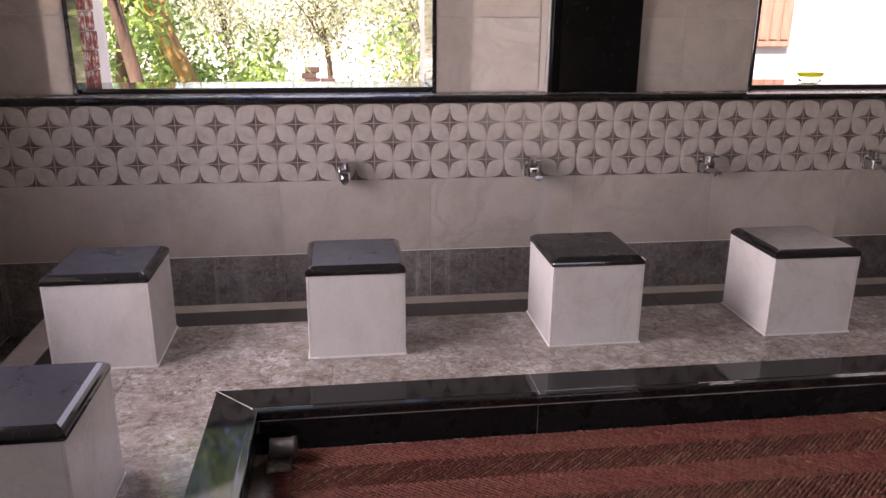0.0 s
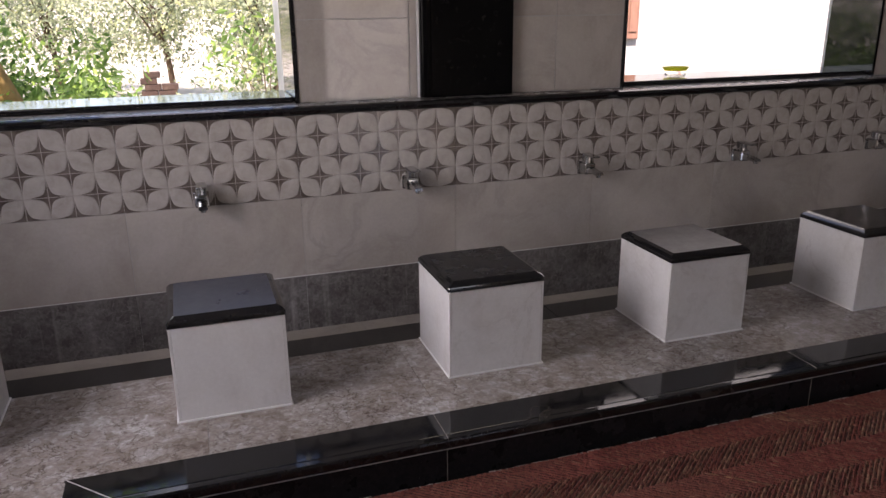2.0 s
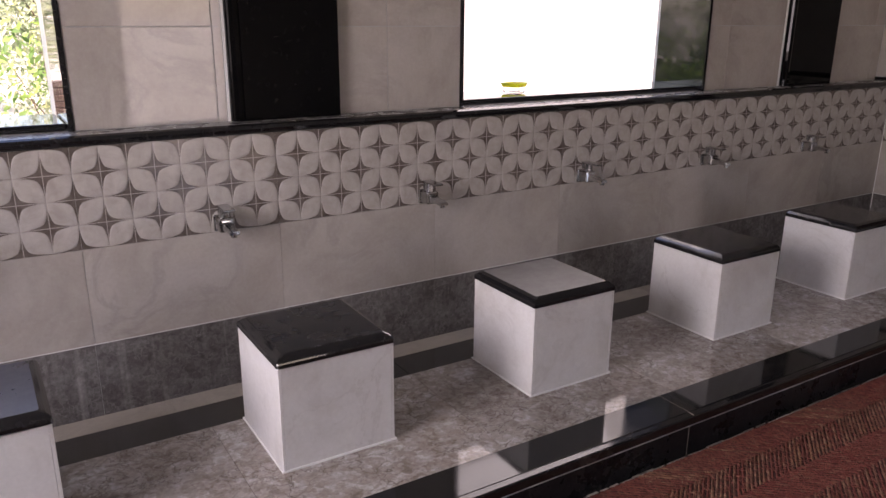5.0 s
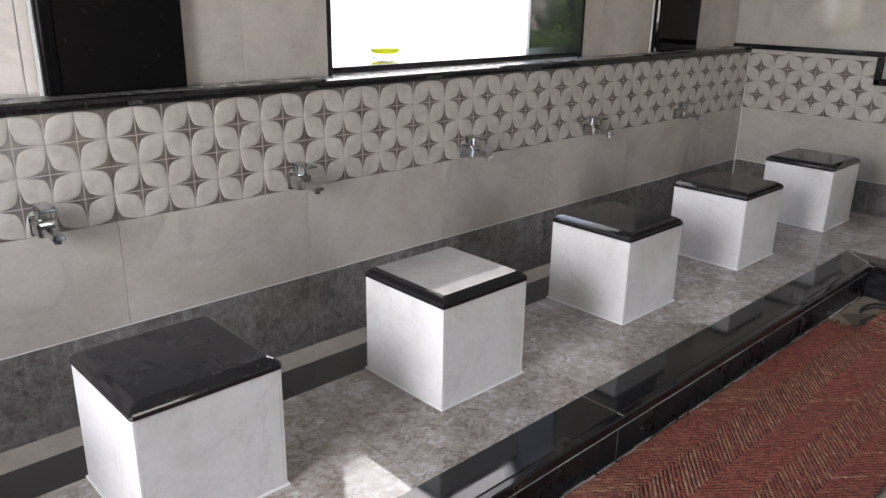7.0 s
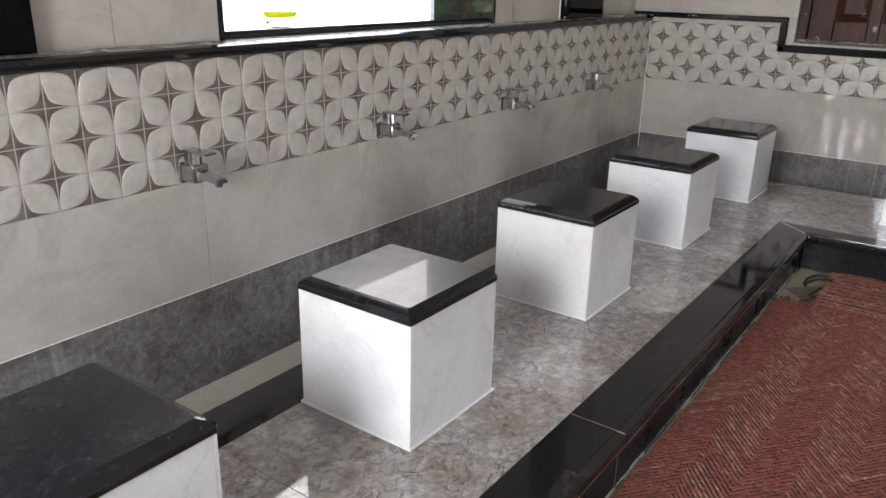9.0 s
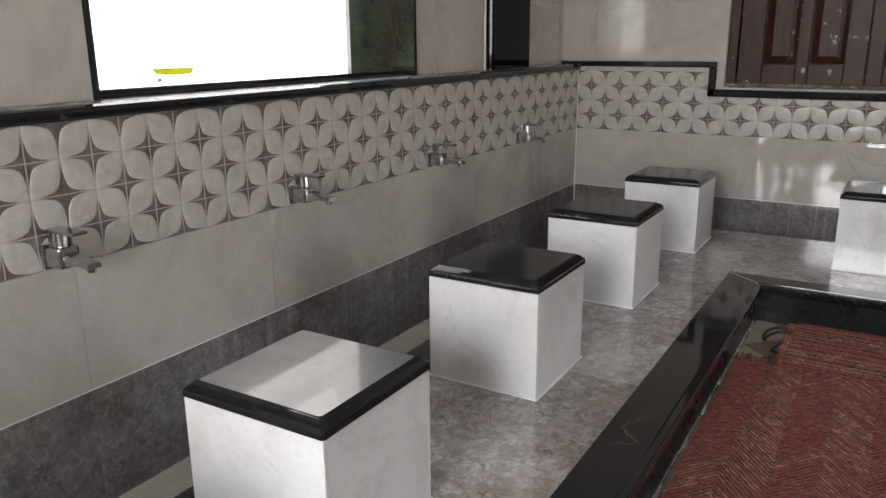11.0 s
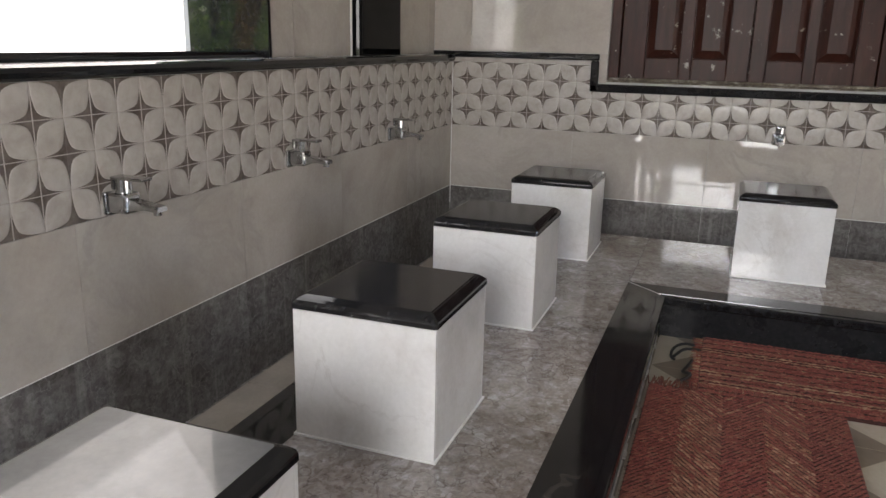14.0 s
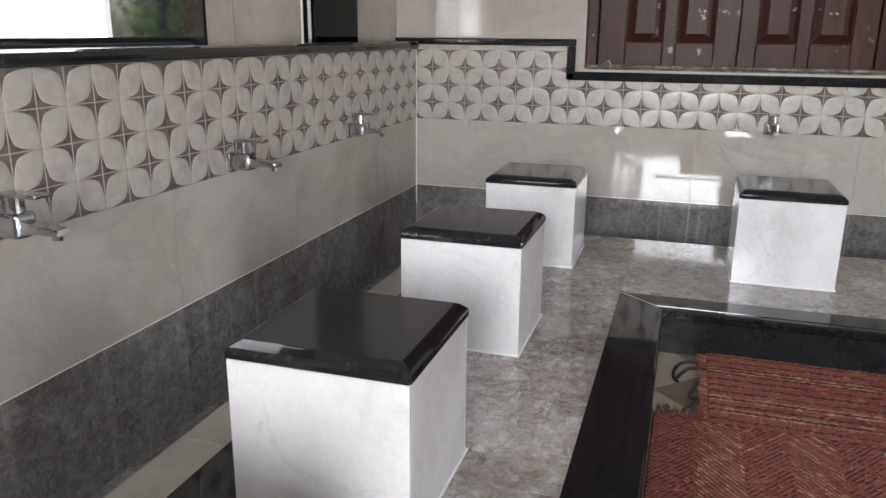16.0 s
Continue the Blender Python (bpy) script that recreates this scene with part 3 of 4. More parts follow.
# raw brick left bare behind the first window's granite
for k in range(15):
    z = Z_TOP + 0.002 + k * 0.077
    for a, c in ((0.212, 0.31), (0.314, 0.42)) if k % 2 else ((0.212, 0.26), (0.264, 0.42)):
        box_part("brick", (WIN_A[0] + 0.001, WIN_A[0] + 0.012 + 0.003 * ((k * 7) % 3), a, c, z, z + 0.071), M_PEEL, first, 0.004, segments=1)


def ledge_piece(length):
    def make(bm):
        prof = [(UP - 0.001, 0.0), (UP - 0.001, 0.03), (0.004, 0.03), (-0.008, 0.026), (-0.014, 0.016), (-0.012, 0.006), (-0.006, 0.0)]
        a = [bm.verts.new((J, y, z)) for y, z in prof]
        c = [bm.verts.new((length - J, y, z)) for y, z in prof]
        n = len(prof)
        for i in range(n):
            f = bm.faces.new((a[i], c[i], c[(i + 1) % n], a[(i + 1) % n]))
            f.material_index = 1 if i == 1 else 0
        bm.faces.new(a)
        bm.faces.new(list(reversed(c)))
        bmesh.ops.recalc_face_normals(bm, faces=bm.faces)
    return make


ledge = empty("ledge", label="rounded black granite ledge along the tiled wall", category="ledge", kind="structure")
for a, c in ((WEST, -0.55), (-0.55, 0.76), (0.76, 2.1), (2.1, 3.3), (3.3, EAST)):
    piece("slab", ("ledge", round(c - a, 3)), ledge_piece(c - a), [M_GRANITE, M_LEDGE_PALE], ledge, pose(a, 0, Z_LEDGE + 0.001))


def pillar(x0, x1):
    ob = empty("pillar", label="black polished granite pilaster between the windows", category="pillar", kind="structure")
    box_part("panel", (x0 + 0.036, x1, UP - 0.03, UP + 0.006, Z_TOP + 0.002, CEIL), M_PILLAR, ob, 0.003)
    bm = bmesh.new()
    prof = [(0.034, -0.03), (0.02, -0.034), (0.008, -0.028), (0.004, -0.018), (0.0, -0.014), (0.0, 0.006), (0.034, 0.006)]
    a = [bm.verts.new((x0 + x, UP + y, Z_TOP + 0.002)) for x, y in prof]
    c = [bm.verts.new((x0 + x, UP + y, CEIL)) for x, y in prof]
    n = len(prof)
    for i in range(n):
        bm.faces.new((a[i], c[i], c[(i + 1) % n], a[(i + 1) % n]))
    bm.faces.new(a)
    bm.faces.new(list(reversed(c)))
    bmesh.ops.recalc_face_normals(bm, faces=bm.faces)
    part("moulding", bm, M_PILLAR, ob)
    box_part("putty_line", (x0 - 0.009, x0 - 0.001, UP - 0.004, UP + 0.004, Z_TOP + 0.002, CEIL), M_PLASTER, ob)
    return ob


pillar(0.492, 0.862)
pillar(3.274, 3.665)

box_part("corner_grout", (EAST - 0.003, EAST - 0.0002, -0.0035, -0.0002, 0.12, Z_LEDGE - 0.001), M_CEMENT, wall_east)
# pale grout between the grey and the cream course
box_part("grout_line", (WEST, EAST - 0.004, -0.0007, 0.004, Z_LIGHT - 0.0012, Z_LIGHT + 0.0012), M_CEMENT, wall_north)
box_part("grout_line", (EAST - 0.0007, EAST + 0.004, -3.55, -0.004, Z_LIGHT - 0.0012, Z_LIGHT + 0.0012), M_CEMENT, wall_east)
# moulding on the east wall: along, down, along
trim = empty("trim", label="black granite moulding stepping down under the shutter window", category="trim", kind="structure")
X0 = EAST - 0.016
box_part("strip", (X0, EAST, -0.70, -0.012, 0.829, 0.857), M_GRANITE, trim, 0.006, segments=3)
box_part("strip", (X0, EAST, -0.011, UP - 0.001, 0.84, 0.857), M_GRANITE, trim, 0.004, segments=2)
box_part("strip", (X0, EAST, -0.70, -0.664, 0.694, 0.828), M_GRANITE, trim, 0.006, segments=3)
box_part("strip", (X0, EAST + 0.02, SOUTH, -0.664, 0.692, 0.728), M_GRANITE, trim, 0.008, segments=3)
box_part("dusty_sill", (EAST + 0.004, EAST + 0.14, SH1, SH0, 0.729, 0.7435), M_SILLDUST, trim, 0.004)
box_part("dust_ridge", (EAST + 0.004, EAST + 0.0295, SH1, SH0, 0.7445, 0.757), M_SILLDUST, trim, 0.005)

# ---- wooden shutters ----
shutter_window = empty("shutter_window", (EAST + 0.05, SH0, 0.749), "closed dark brown wooden shutters, paint worn and spotted white", "window")


def shutter_box(name, y0, y1, z0, z1, x0, x1, bevel, parent, label=""):
    o = shutter_window.location
    bm = bmesh.new()
    add_box(bm, x0 - o.x, x1 - o.x, y0 - o.y, y1 - o.y, z0 - o.z, z1 - o.z, bevel)
    return part(name, bm, M_WOOD, parent, label)


XF = EAST + 0.03
shutter_box("frame_post", SH0 - 0.045, SH0, 0.75, 2.0, XF, XF + 0.08, 0.004, shutter_window)
shutter_box("frame_post", SH1, SH1 + 0.045, 0.75, 2.0, XF, XF + 0.08, 0.004, shutter_window)
shutter_box("frame_head", SH1 + 0.046, SH0 - 0.046, 1.95, 2.0, XF, XF + 0.08, 0.004, shutter_window)


def shutter_leaf(y0, y1, stiles):
    """y0 > y1. Stiles, rails and two tall raised panels."""
    bm = bmesh.new()
    o = shutter_window.location
    add_box(bm, XF + 0.03 - o.x, XF + 0.05 - o.x, y1 + 0.003 - o.y, y0 - 0.003 - o.y, 0.744 - o.z, 1.945 - o.z, 0.002)
    leaf = part("shutter_leaf", bm, M_WOOD, shutter_window)
    spans, ya = [], y0 - 0.003
    pw = (y0 - y1 - 0.003 - sum(stiles)) / 2
    for k, st in enumerate(stiles):
        shutter_box("stile", ya - st + 0.002, ya, 0.745, 1.944, XF + 0.008, XF + 0.0295, 0.003, leaf)
        ya -= st
        if k < 2:
            spans.append(ya)
            ya -= pw
    for z0, z1 in ((0.745, 0.846), (1.42, 1.5), (1.86, 1.944)):
        for ya in spans:
            shutter_box("rail", ya - pw + 0.001, ya - 0.001, z0, z1, XF + 0.009, XF + 0.0295, 0.003, leaf)
    for z0, z1 in ((0.846, 1.42), (1.5, 1.86)):
        for ya in spans:
            bm = bmesh.new()
            pts = []
            for inset, x in ((0.001, XF + 0.0295), (0.012, XF + 0.026), (0.036, XF + 0.012)):
                pts.append([bm.verts.new((x - o.x, yy - o.y, zz - o.z)) for yy, zz in ((ya - inset, z0 + inset), (ya - pw + inset, z0 + inset), (ya - pw + inset, z1 - inset), (ya - inset, z1 - inset))])
            for p, q in zip(pts, pts[1:]):
                for i in range(4):
                    bm.faces.new((p[i], p[(i + 1) % 4], q[(i + 1) % 4], q[i]))
            bm.faces.new(pts[-1])
            bmesh.ops.recalc_face_normals(bm, faces=bm.faces)
            part("panel", bm, M_WOOD, leaf)
    return leaf


MIDY = -1.323
shutter_leaf(SH0 - 0.047, MIDY, (0.108, 0.052, 0.088))
shutter_leaf(MIDY, SH1 + 0.047, (0.064, 0.047, 0.085))
# Unseen board added to keep outside light from leaking past the leaves.
shutter_box("back_board", SH1, SH0, 0.74, 1.999, XF + 0.082, XF + 0.1, 0.002, shutter_window)

# ---- stools ----
SW, STOP, CAPZ = 0.297, 0.398, 0.432


def make_stool():
    s = empty("stool", (0, 0, PLAT), "square white marble-tiled washing stool with a black granite top", "stool", "washing stools")
    h = STOP - PLAT
    w = SW / 2
    t = 0.008
    box_part("core", (-w + t, w - t, -w + t, w - t, 0.0, h - 0.001), M_CEMENT, s)
    box_part("side_panel", (-w + 0.0077, w - 0.0077, -w, -w + t - 0.0005, 0.002, h - 0.001), M_WHITE, s, 0.001, segments=1)
    box_part("side_panel", (-w + 0.0077, w - 0.0077, w - t + 0.0005, w, 0.002, h - 0.001), M_WHITE, s, 0.001, segments=1)
    box_part("side_panel", (-w, -w + t - 0.0005, -w, w, 0.002, h - 0.001), M_WHITE, s, 0.001, segments=1)
    box_part("side_panel", (w - t + 0.0005, w, -w, w, 0.002, h - 0.001), M_WHITE, s, 0.001, segments=1)
    bm = bmesh.new()
    rings = []
    o = 0.0025
    for inset, z in ((0.0, h), (-o, h + 0.0015), (-o, h + 0.010), (-o + 0.001, h + 0.014), (0.0025, h + 0.018), (0.008, h + 0.0225), (0.014, h + 0.0255), (0.0155, h + 0.026), (0.018, h + 0.0272)):
        k = w - inset
        c = 0.004
        rings.append([bm.verts.new((x, y, z)) for x, y in ((-k + c, -k), (k - c, -k), (k, -k + c), (k, k - c), (k - c, k), (-k + c, k), (-k, k - c), (-k, -k + c))])
    for p, q in zip(rings, rings[1:]):
        for i in range(8):
            bm.faces.new((p[i], p[(i + 1) % 8], q[(i + 1) % 8], q[i]))
    bm.faces.new(rings[-1]).material_index = 1
    bm.faces.new(list(reversed(rings[0])))
    part("top_slab", bm, [M_GRANITE, M_TOP], s, "polished black granite slab with rounded edge")
    # grout smeared along the foot
    bm = bmesh.new()
    for d in ((-w - 0.004, w + 0.004, -w - 0.004, -w - 0.0005), (-w - 0.004, w + 0.004, w + 0.0005, w + 0.004), (-w - 0.004, -w - 0.0005, -w - 0.0005, w + 0.0005), (w + 0.0005, w + 0.004, -w - 0.0005, w + 0.0005)):
        add_box(bm, *d, 0.0, 0.0045)
    part("grout_line", bm, M_CEMENT, s)
    return s


FRONT = -0.826
stool = make_stool()
spots = [(-1.22, FRONT), (-0.471, FRONT), (0.287, FRONT), (1.024, FRONT), (1.796, FRONT), (2.545, FRONT), (3.31, -0.84), (3.33, -1.634), (-1.172, -1.69)]
stool.location = (spots[0][0] + SW / 2, spots[0][1] + SW / 2, PLAT)
dusty = {1: M_DUSTY_SHEEN, 2: M_DULL, 3: M_FILMED, 8: M_DUSTY_SHEEN}
labels = {2: "white marble-tiled washing stool, dull black granite top", 1: "white marble-tiled washing stool, dusty granite top painted with bluish sky sheen", 3: "white marble-tiled washing stool, granite top dulled by dried water", 8: "white marble-tiled washing stool, dusty granite top painted with bluish sky sheen"}
for i, (x, y) in enumerate(spots):
    if i == 0:
        continue
    s = copy_thing(stool, pose(x + SW / 2, y + SW / 2, PLAT))
    if i in dusty:
        s["label"] = labels[i]
        for o in s.children:
            if o.name.startswith("top_slab"):
                o.data = o.data.copy()
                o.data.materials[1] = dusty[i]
stool["label"] = labels[1]
for o in stool.children:
    if o.name.startswith("top_slab"):
        o.data = o.data.copy()
        o.data.materials[1] = M_DUSTY_SHEEN

# ---- taps ----


def make_tap():
    """On a wall in the plane y = 0, spout towards -y."""
    t = empty("tap", (0, 0, 0.53), "chrome lever tap with a flat spout on the tiled wall", "tap", "wall taps")
    box_part("wall_plate", (-0.026, 0.026, -0.012, -0.0005, -0.028, 0.024), M_CHROME, t, 0.005)
    bm = bmesh.new()
    add_box(bm, -0.024, 0.024, -0.066, -0.0125, -0.022, 0.024, 0.007)
    part("body", bm, M_CHROME, t)
    bm = bmesh.new()
    # spout: flat tapering bar that turns down at its end
    prof = [(-0.05, 0.014, -0.019, 0.018), (-0.075, 0.009, -0.013, 0.0165), (-0.105, 0.005, -0.009, 0.0155), (-0.135, 0.002, -0.011, 0.0155), (-0.143, 0.0, -0.011, 0.0145)]
    rings = [[bm.verts.new(p) for p in ((-w, y, lo), (w, y, lo), (w + 0.001, y, (lo + hi) / 2), (w * 0.8, y, hi), (-w * 0.8, y, hi), (-w - 0.001, y, (lo + hi) / 2))] for y, hi, lo, w in prof]
    for p, q in zip(rings, rings[1:]):
        for i in range(6):
            bm.faces.new((p[i], p[(i + 1) % 6], q[(i + 1) % 6], q[i]))
    bm.faces.new(rings[0])
    bm.faces.new(list(reversed(rings[-1])))
    bmesh.ops.recalc_face_normals(bm, faces=bm.faces)
    part("spout", bm, M_CHROME, t)
    bm = bmesh.new()
    bmesh.ops.create_cone(bm, cap_ends=True, segments=16, radius1=0.0095, radius2=0.0095, depth=0.009, matrix=pose(0, -0.13, -0.0155))
    part("nozzle", bm, M_CHROME, t, smooth=False)
    bm = bmesh.new()
    bmesh.ops.create_cone(bm, cap_ends=True, segments=20, radius1=0.0185, radius2=0.0175, depth=0.03, matrix=pose(0, -0.042, 0.038))
    part("valve_neck", bm, M_CHROME, t)
    bm = bmesh.new()
    add_box(bm, -0.018, 0.018, -0.108, -0.02, 0.0525, 0.06, 0.003)
    add_box(bm, -0.016, 0.016, -0.03, -0.02, 0.03, 0.055, 0.003)
    part("lever", bm, M_CHROME, t)
    bm = bmesh.new()
    bmesh.ops.create_cone(bm, cap_ends=True, segments=16, radius1=0.012, radius2=0.012, depth=0.004, matrix=pose(0, -0.04, -0.0215))
    part("cartridge_cap", bm, M_BLACK, t, "black cap under the tap body")
    return t


tap = make_tap()
TZ = 0.54
tap.location = (-0.345, 0, TZ)
for x in (0.409, 1.152, 1.905, 2.656, 3.412):
    copy_thing(tap, pose(x, 0, TZ))
copy_thing(tap, pose(EAST, -1.476, TZ - 0.01, 0, 0, -90))

# ---- loose things ----
dish = empty("soap_dish", (1.79, 0.325, SILL), "small translucent yellow plastic soap dish on the window sill", "dish")
bm = bmesh.new()
rings = []
for r, z in ((0.02, 0.016), (0.05, 0.018), (0.056, 0.03), (0.059, 0.03), (0.059, 0.033), (0.052, 0.033), (0.046, 0.022), (0.02, 0.02)):
    rings.append([bm.verts.new((math.cos(a) * r * 1.1, math.sin(a) * r * 0.8, z)) for a in [i * math.tau / 20 for i in range(20)]])
for p, q in zip(rings, rings[1:]):
    for i in range(20):
        bm.faces.new((p[i], p[(i + 1) % 20], q[(i + 1) % 20], q[i]))
bm.faces.new(rings[-1])
bm.faces.new(list(reversed(rings[0])))
part("bowl", bm, M_YELLOW, dish, "lime yellow plastic bowl", smooth=True)
bm = bmesh.new()
bmesh.ops.create_cone(bm, cap_ends=True, segments=20, radius1=0.05, radius2=0.034, depth=0.0155, matrix=pose(0, 0, 0.00785))
part("foot", bm, M_CLEAR, dish, "clear plastic foot")

pipe = empty("drain_pipe", (-0.545, -1.2, GROUND), "short grey plastic drain pipe stub beside the kerb", "pipe")
bm = bmesh.new()
n = 20
rings = []
for r, x in ((0.026, -0.02), (0.026, 0.036), (0.029, 0.037), (0.029, 0.05), (0.022, 0.05), (0.022, -0.018)):
    rings.append([bm.verts.new((x, math.cos(a) * r, 0.055 + math.sin(a) * r)) for a in [i * math.tau / n for i in range(n)]])
for p, q in zip(rings, rings[1:]):
    for i in range(n):
        bm.faces.new((p[i], p[(i + 1) % n], q[(i + 1) % n], q[i]))
bm.faces.new(rings[-1])
bmesh.ops.recalc_face_normals(bm, faces=bm.faces)
part("tube", bm, M_PVC, pipe, smooth=True)
box_part("cement_bed", (-0.03, 0.035, -0.045, 0.03, 0.0, 0.024), M_SILLDUST, pipe, 0.008)


# ---- coir runners ----
def rib(bm, p, q, w, h, mat):
    """A twisted cord lying from p to q."""
    d = (q - p)
    d.z = 0
    s = Vector((-d.y, d.x, 0)).normalized() * w / 2
    up = Vector((0, 0, h))
    mid = (p + q) / 2 + up
    a = [bm.verts.new(v) for v in (p - s, p + up * 0.6, p + s)]
    m = [bm.verts.new(v) for v in (mid - up - s, mid, mid - up + s)]
    c = [bm.verts.new(v) for v in (q - s, q + up * 0.6, q + s)]
    for r0, r1 in ((a, m), (m, c)):
        for i in range(2):
            f = bm.faces.new((r0[i], r1[i], r1[i + 1], r0[i + 1]))
            f.material_index = mat


def runner(name, length, width, columns, slope, pitch, label, tan_columns, rng, tone=M_TAN, fray=(0.015, 0.04)):
    """Along local +x, width along +y, base at z = 0."""
    ob = empty(name, label=label, category="mat")
    bm = bmesh.new()
    n = 60
    top = [[bm.verts.new((length * i / n, y, 0.010)) for y in (0.004, width - 0.004)] for i in range(n + 1)]
    bot = [[bm.verts.new((length * i / n, y, 0.0)) for y in (0.0, width)] for i in range(n + 1)]
    for i in range(n):
        bm.faces.new((top[i][0], top[i + 1][0], top[i + 1][1], top[i][1]))
        bm.faces.new((bot[i][0], bot[i + 1][0], top[i + 1][0], top[i][0]))
        bm.faces.new((top[i][1], top[i + 1][1], bot[i + 1][1], bot[i][1]))
    bm.faces.new((bot[0][0], top[0][0], top[0][1], bot[0][1]))
    bm.faces.new((bot[n][1], top[n][1], top[n][0], bot[n][0]))
    part("base", bm, M_UNDER, ob)
    bm = bmesh.new()
    cw = width / columns
    for c in range(columns):
        y0 = c * cw
        share = tan_columns[c % len(tan_columns)]
        if slope == 0:
            # cords along the length
            x, k = 0.004, 0
            while x < length - 0.03:
                ln = rng.uniform(0.016, 0.024)
                tan = share > 0.62 or (share < 0.3 and rng.random() < share)
                s = (0.44 if share > 0.5 else rng.uniform(0.15, 0.3)) * cw
                dark = share > 0.5 and not tan
                rib(bm, Vector((x, y0 + s, 0.0105)), Vector((x + ln * 1.15, y0 + cw - s, 0.0105)), cw * 0.62, 0.005 + rng.random() * 0.0025, 2 if dark else (1 if tan else 0))
                x += ln
            continue
        lean = slope * cw * (1 if c % 2 else -1)
        knots = max(3, round(math.hypot(cw, lean) / 0.015))
        k, x = 0, -abs(lean)
        while x < length + abs(lean):
            worn = noise.noise(Vector((x * 2.2, c * 3.1, 0.5)))
            cord = rng.random() < share * 1.1 + 0.5 * worn
            for j in range(knots):
                f0, f1 = j / knots, (j + 1.25) / knots
                p = Vector((x + lean * f0 - pitch * 0.16, max(0.001, y0 + cw * f0 - 0.002 + rng.uniform(-0.001, 0.001)), 0.0105))
                q = Vector((x + lean * f1 + pitch * 0.16, min(width - 0.001, y0 + cw * min(f1, 1.0) + 0.002), 0.0105))
                if min(p.x, q.x) < 0.003 or max(p.x, q.x) > length - 0.003:
                    continue
                tan = cord if rng.random() < 0.95 else not cord and share > 0.2
                rib(bm, p, q, pitch * (0.9 if k % 2 else 1.05), (0.0016 if k % 2 else 0.0042) + rng.random() * 0.0015, (2 if rng.random() < 0.75 else 0) if k % 2 else (1 if tan else 0))
            x += pitch
            k += 1
    me = part("weave", bm, [M_COIR, tone, M_UNDER], ob)
    me["kind"] = "stuff"
    # loose fibres standing out of the weave
    bm = bmesh.new()
    for i in range(int(length * width * 9000)):
        p = Vector((rng.uniform(0.01, length - 0.03), rng.uniform(0.004, width - 0.012), 0.0165))
        a = rng.uniform(-0.9, 0.9) + (math.pi / 2 if slope else 0.0)
        ln = rng.uniform(0.006, 0.014)
        q = p + Vector((math.cos(a) * ln, math.sin(a) * ln * 0.8, rng.uniform(-0.003, 0.003)))
        if 0.003 < q.y < width - 0.003:
            rib(bm, p, q, 0.0016, 0.0014, 1 if rng.random() < 0.08 else 0)
    fz = part("fuzz", bm, [M_COIR, tone], ob)
    fz["kind"] = "stuff"
    bm = bmesh.new()
    for end, sgn in ((length, 1), (0.0, -1)):
        for i in range(int(width / 0.0018)):
            y = 0.003 + i * 0.0018 + rng.uniform(-0.002, 0.002)
            ln = rng.uniform(*fray)
            p = Vector((end - sgn * 0.006, y, 0.009))
            q = Vector((end + sgn * ln, y + rng.uniform(-0.018, 0.018), rng.uniform(0.003, 0.013)))
            rib(bm, p, q, 0.0032, 0.002, 1 if rng.random() < 0.3 else 0)
    fr = part("fringe", bm, [M_COIR, tone], ob)
    fr["kind"] = "stuff"
    return ob


rng = random.Random(5)
long_runner = runner("coir_runner", 3.1, 0.482, 5, 1.25, 0.0085, "worn red-brown herringbone coir runner along the kerb, frayed end", (0.04, 0.5, 0.04, 0.55, 0.04), rng, M_TAN, (0.025, 0.062))
long_runner.matrix_basis = pose(-0.51, -1.63, GROUND + 0.003)
stripes = [0.72 if c in (6, 8, 13, 15, 31, 33) else 0.55 if c in (7, 14, 32) or c % 4 == 2 else 0.0 for c in range(44)]
cross_runner = runner("coir_runner", 2.4, 0.42, 44, 0, 0.0125, "red coir runner with tan stripes under the longer runner's end", stripes, rng, M_STRAW, (0.012, 0.03))
cross_runner.matrix_basis = pose(2.585, -1.272, GROUND + 0.0006, 0, 0, -90)

# tangled dark strap lying on the bare tiles
strap = new("strap", bpy.data.curves.new("strap", "CURVE"))
strap.data.dimensions = "3D"
strap.data.bevel_depth = 0.0044
loops = [
    [(2.93, -1.255, 0.004), (2.925, -1.225, 0.014), (2.895, -1.195, 0.01), (2.85, -1.185, 0.003), (2.815, -1.19, 0.0), (2.8, -1.2, 0.004)],
    [(2.81, -1.195, 0.006), (2.845, -1.215, 0.016), (2.885, -1.225, 0.01), (2.9, -1.25, 0.004), (2.88, -1.268, 0.012)],
    [(2.79, -1.25, 0.012), (2.75, -1.24, 0.006), (2.72, -1.222, 0.001), (2.7, -1.24, 0.008), (2.69, -1.26, 0.014), (2.66, -1.235, 0.002), (2.645, -1.215, 0.001)],
]
for pts in loops:
    sp = strap.data.splines.new("NURBS")
    sp.points.add(len(pts) - 1)
    for q, p in zip(sp.points, pts):
        q.co = (p[0], p[1], p[2] + GROUND + 0.0035, 1)
    sp.use_endpoint_u = True
strap.data.materials.append(M_BLACK)
tagged(strap, "thin tangled black plastic strap lying on bare floor tiles", "strap")

# ---- outdoors ----
bm = bmesh.new()
bmesh.ops.create_grid(bm, x_segments=8, y_segments=8, size=400, matrix=pose(0, 0, -0.35))
tagged(link("ground", bm, M_GROUND), "bright dry sunlit ground", "ground", kind="structure")


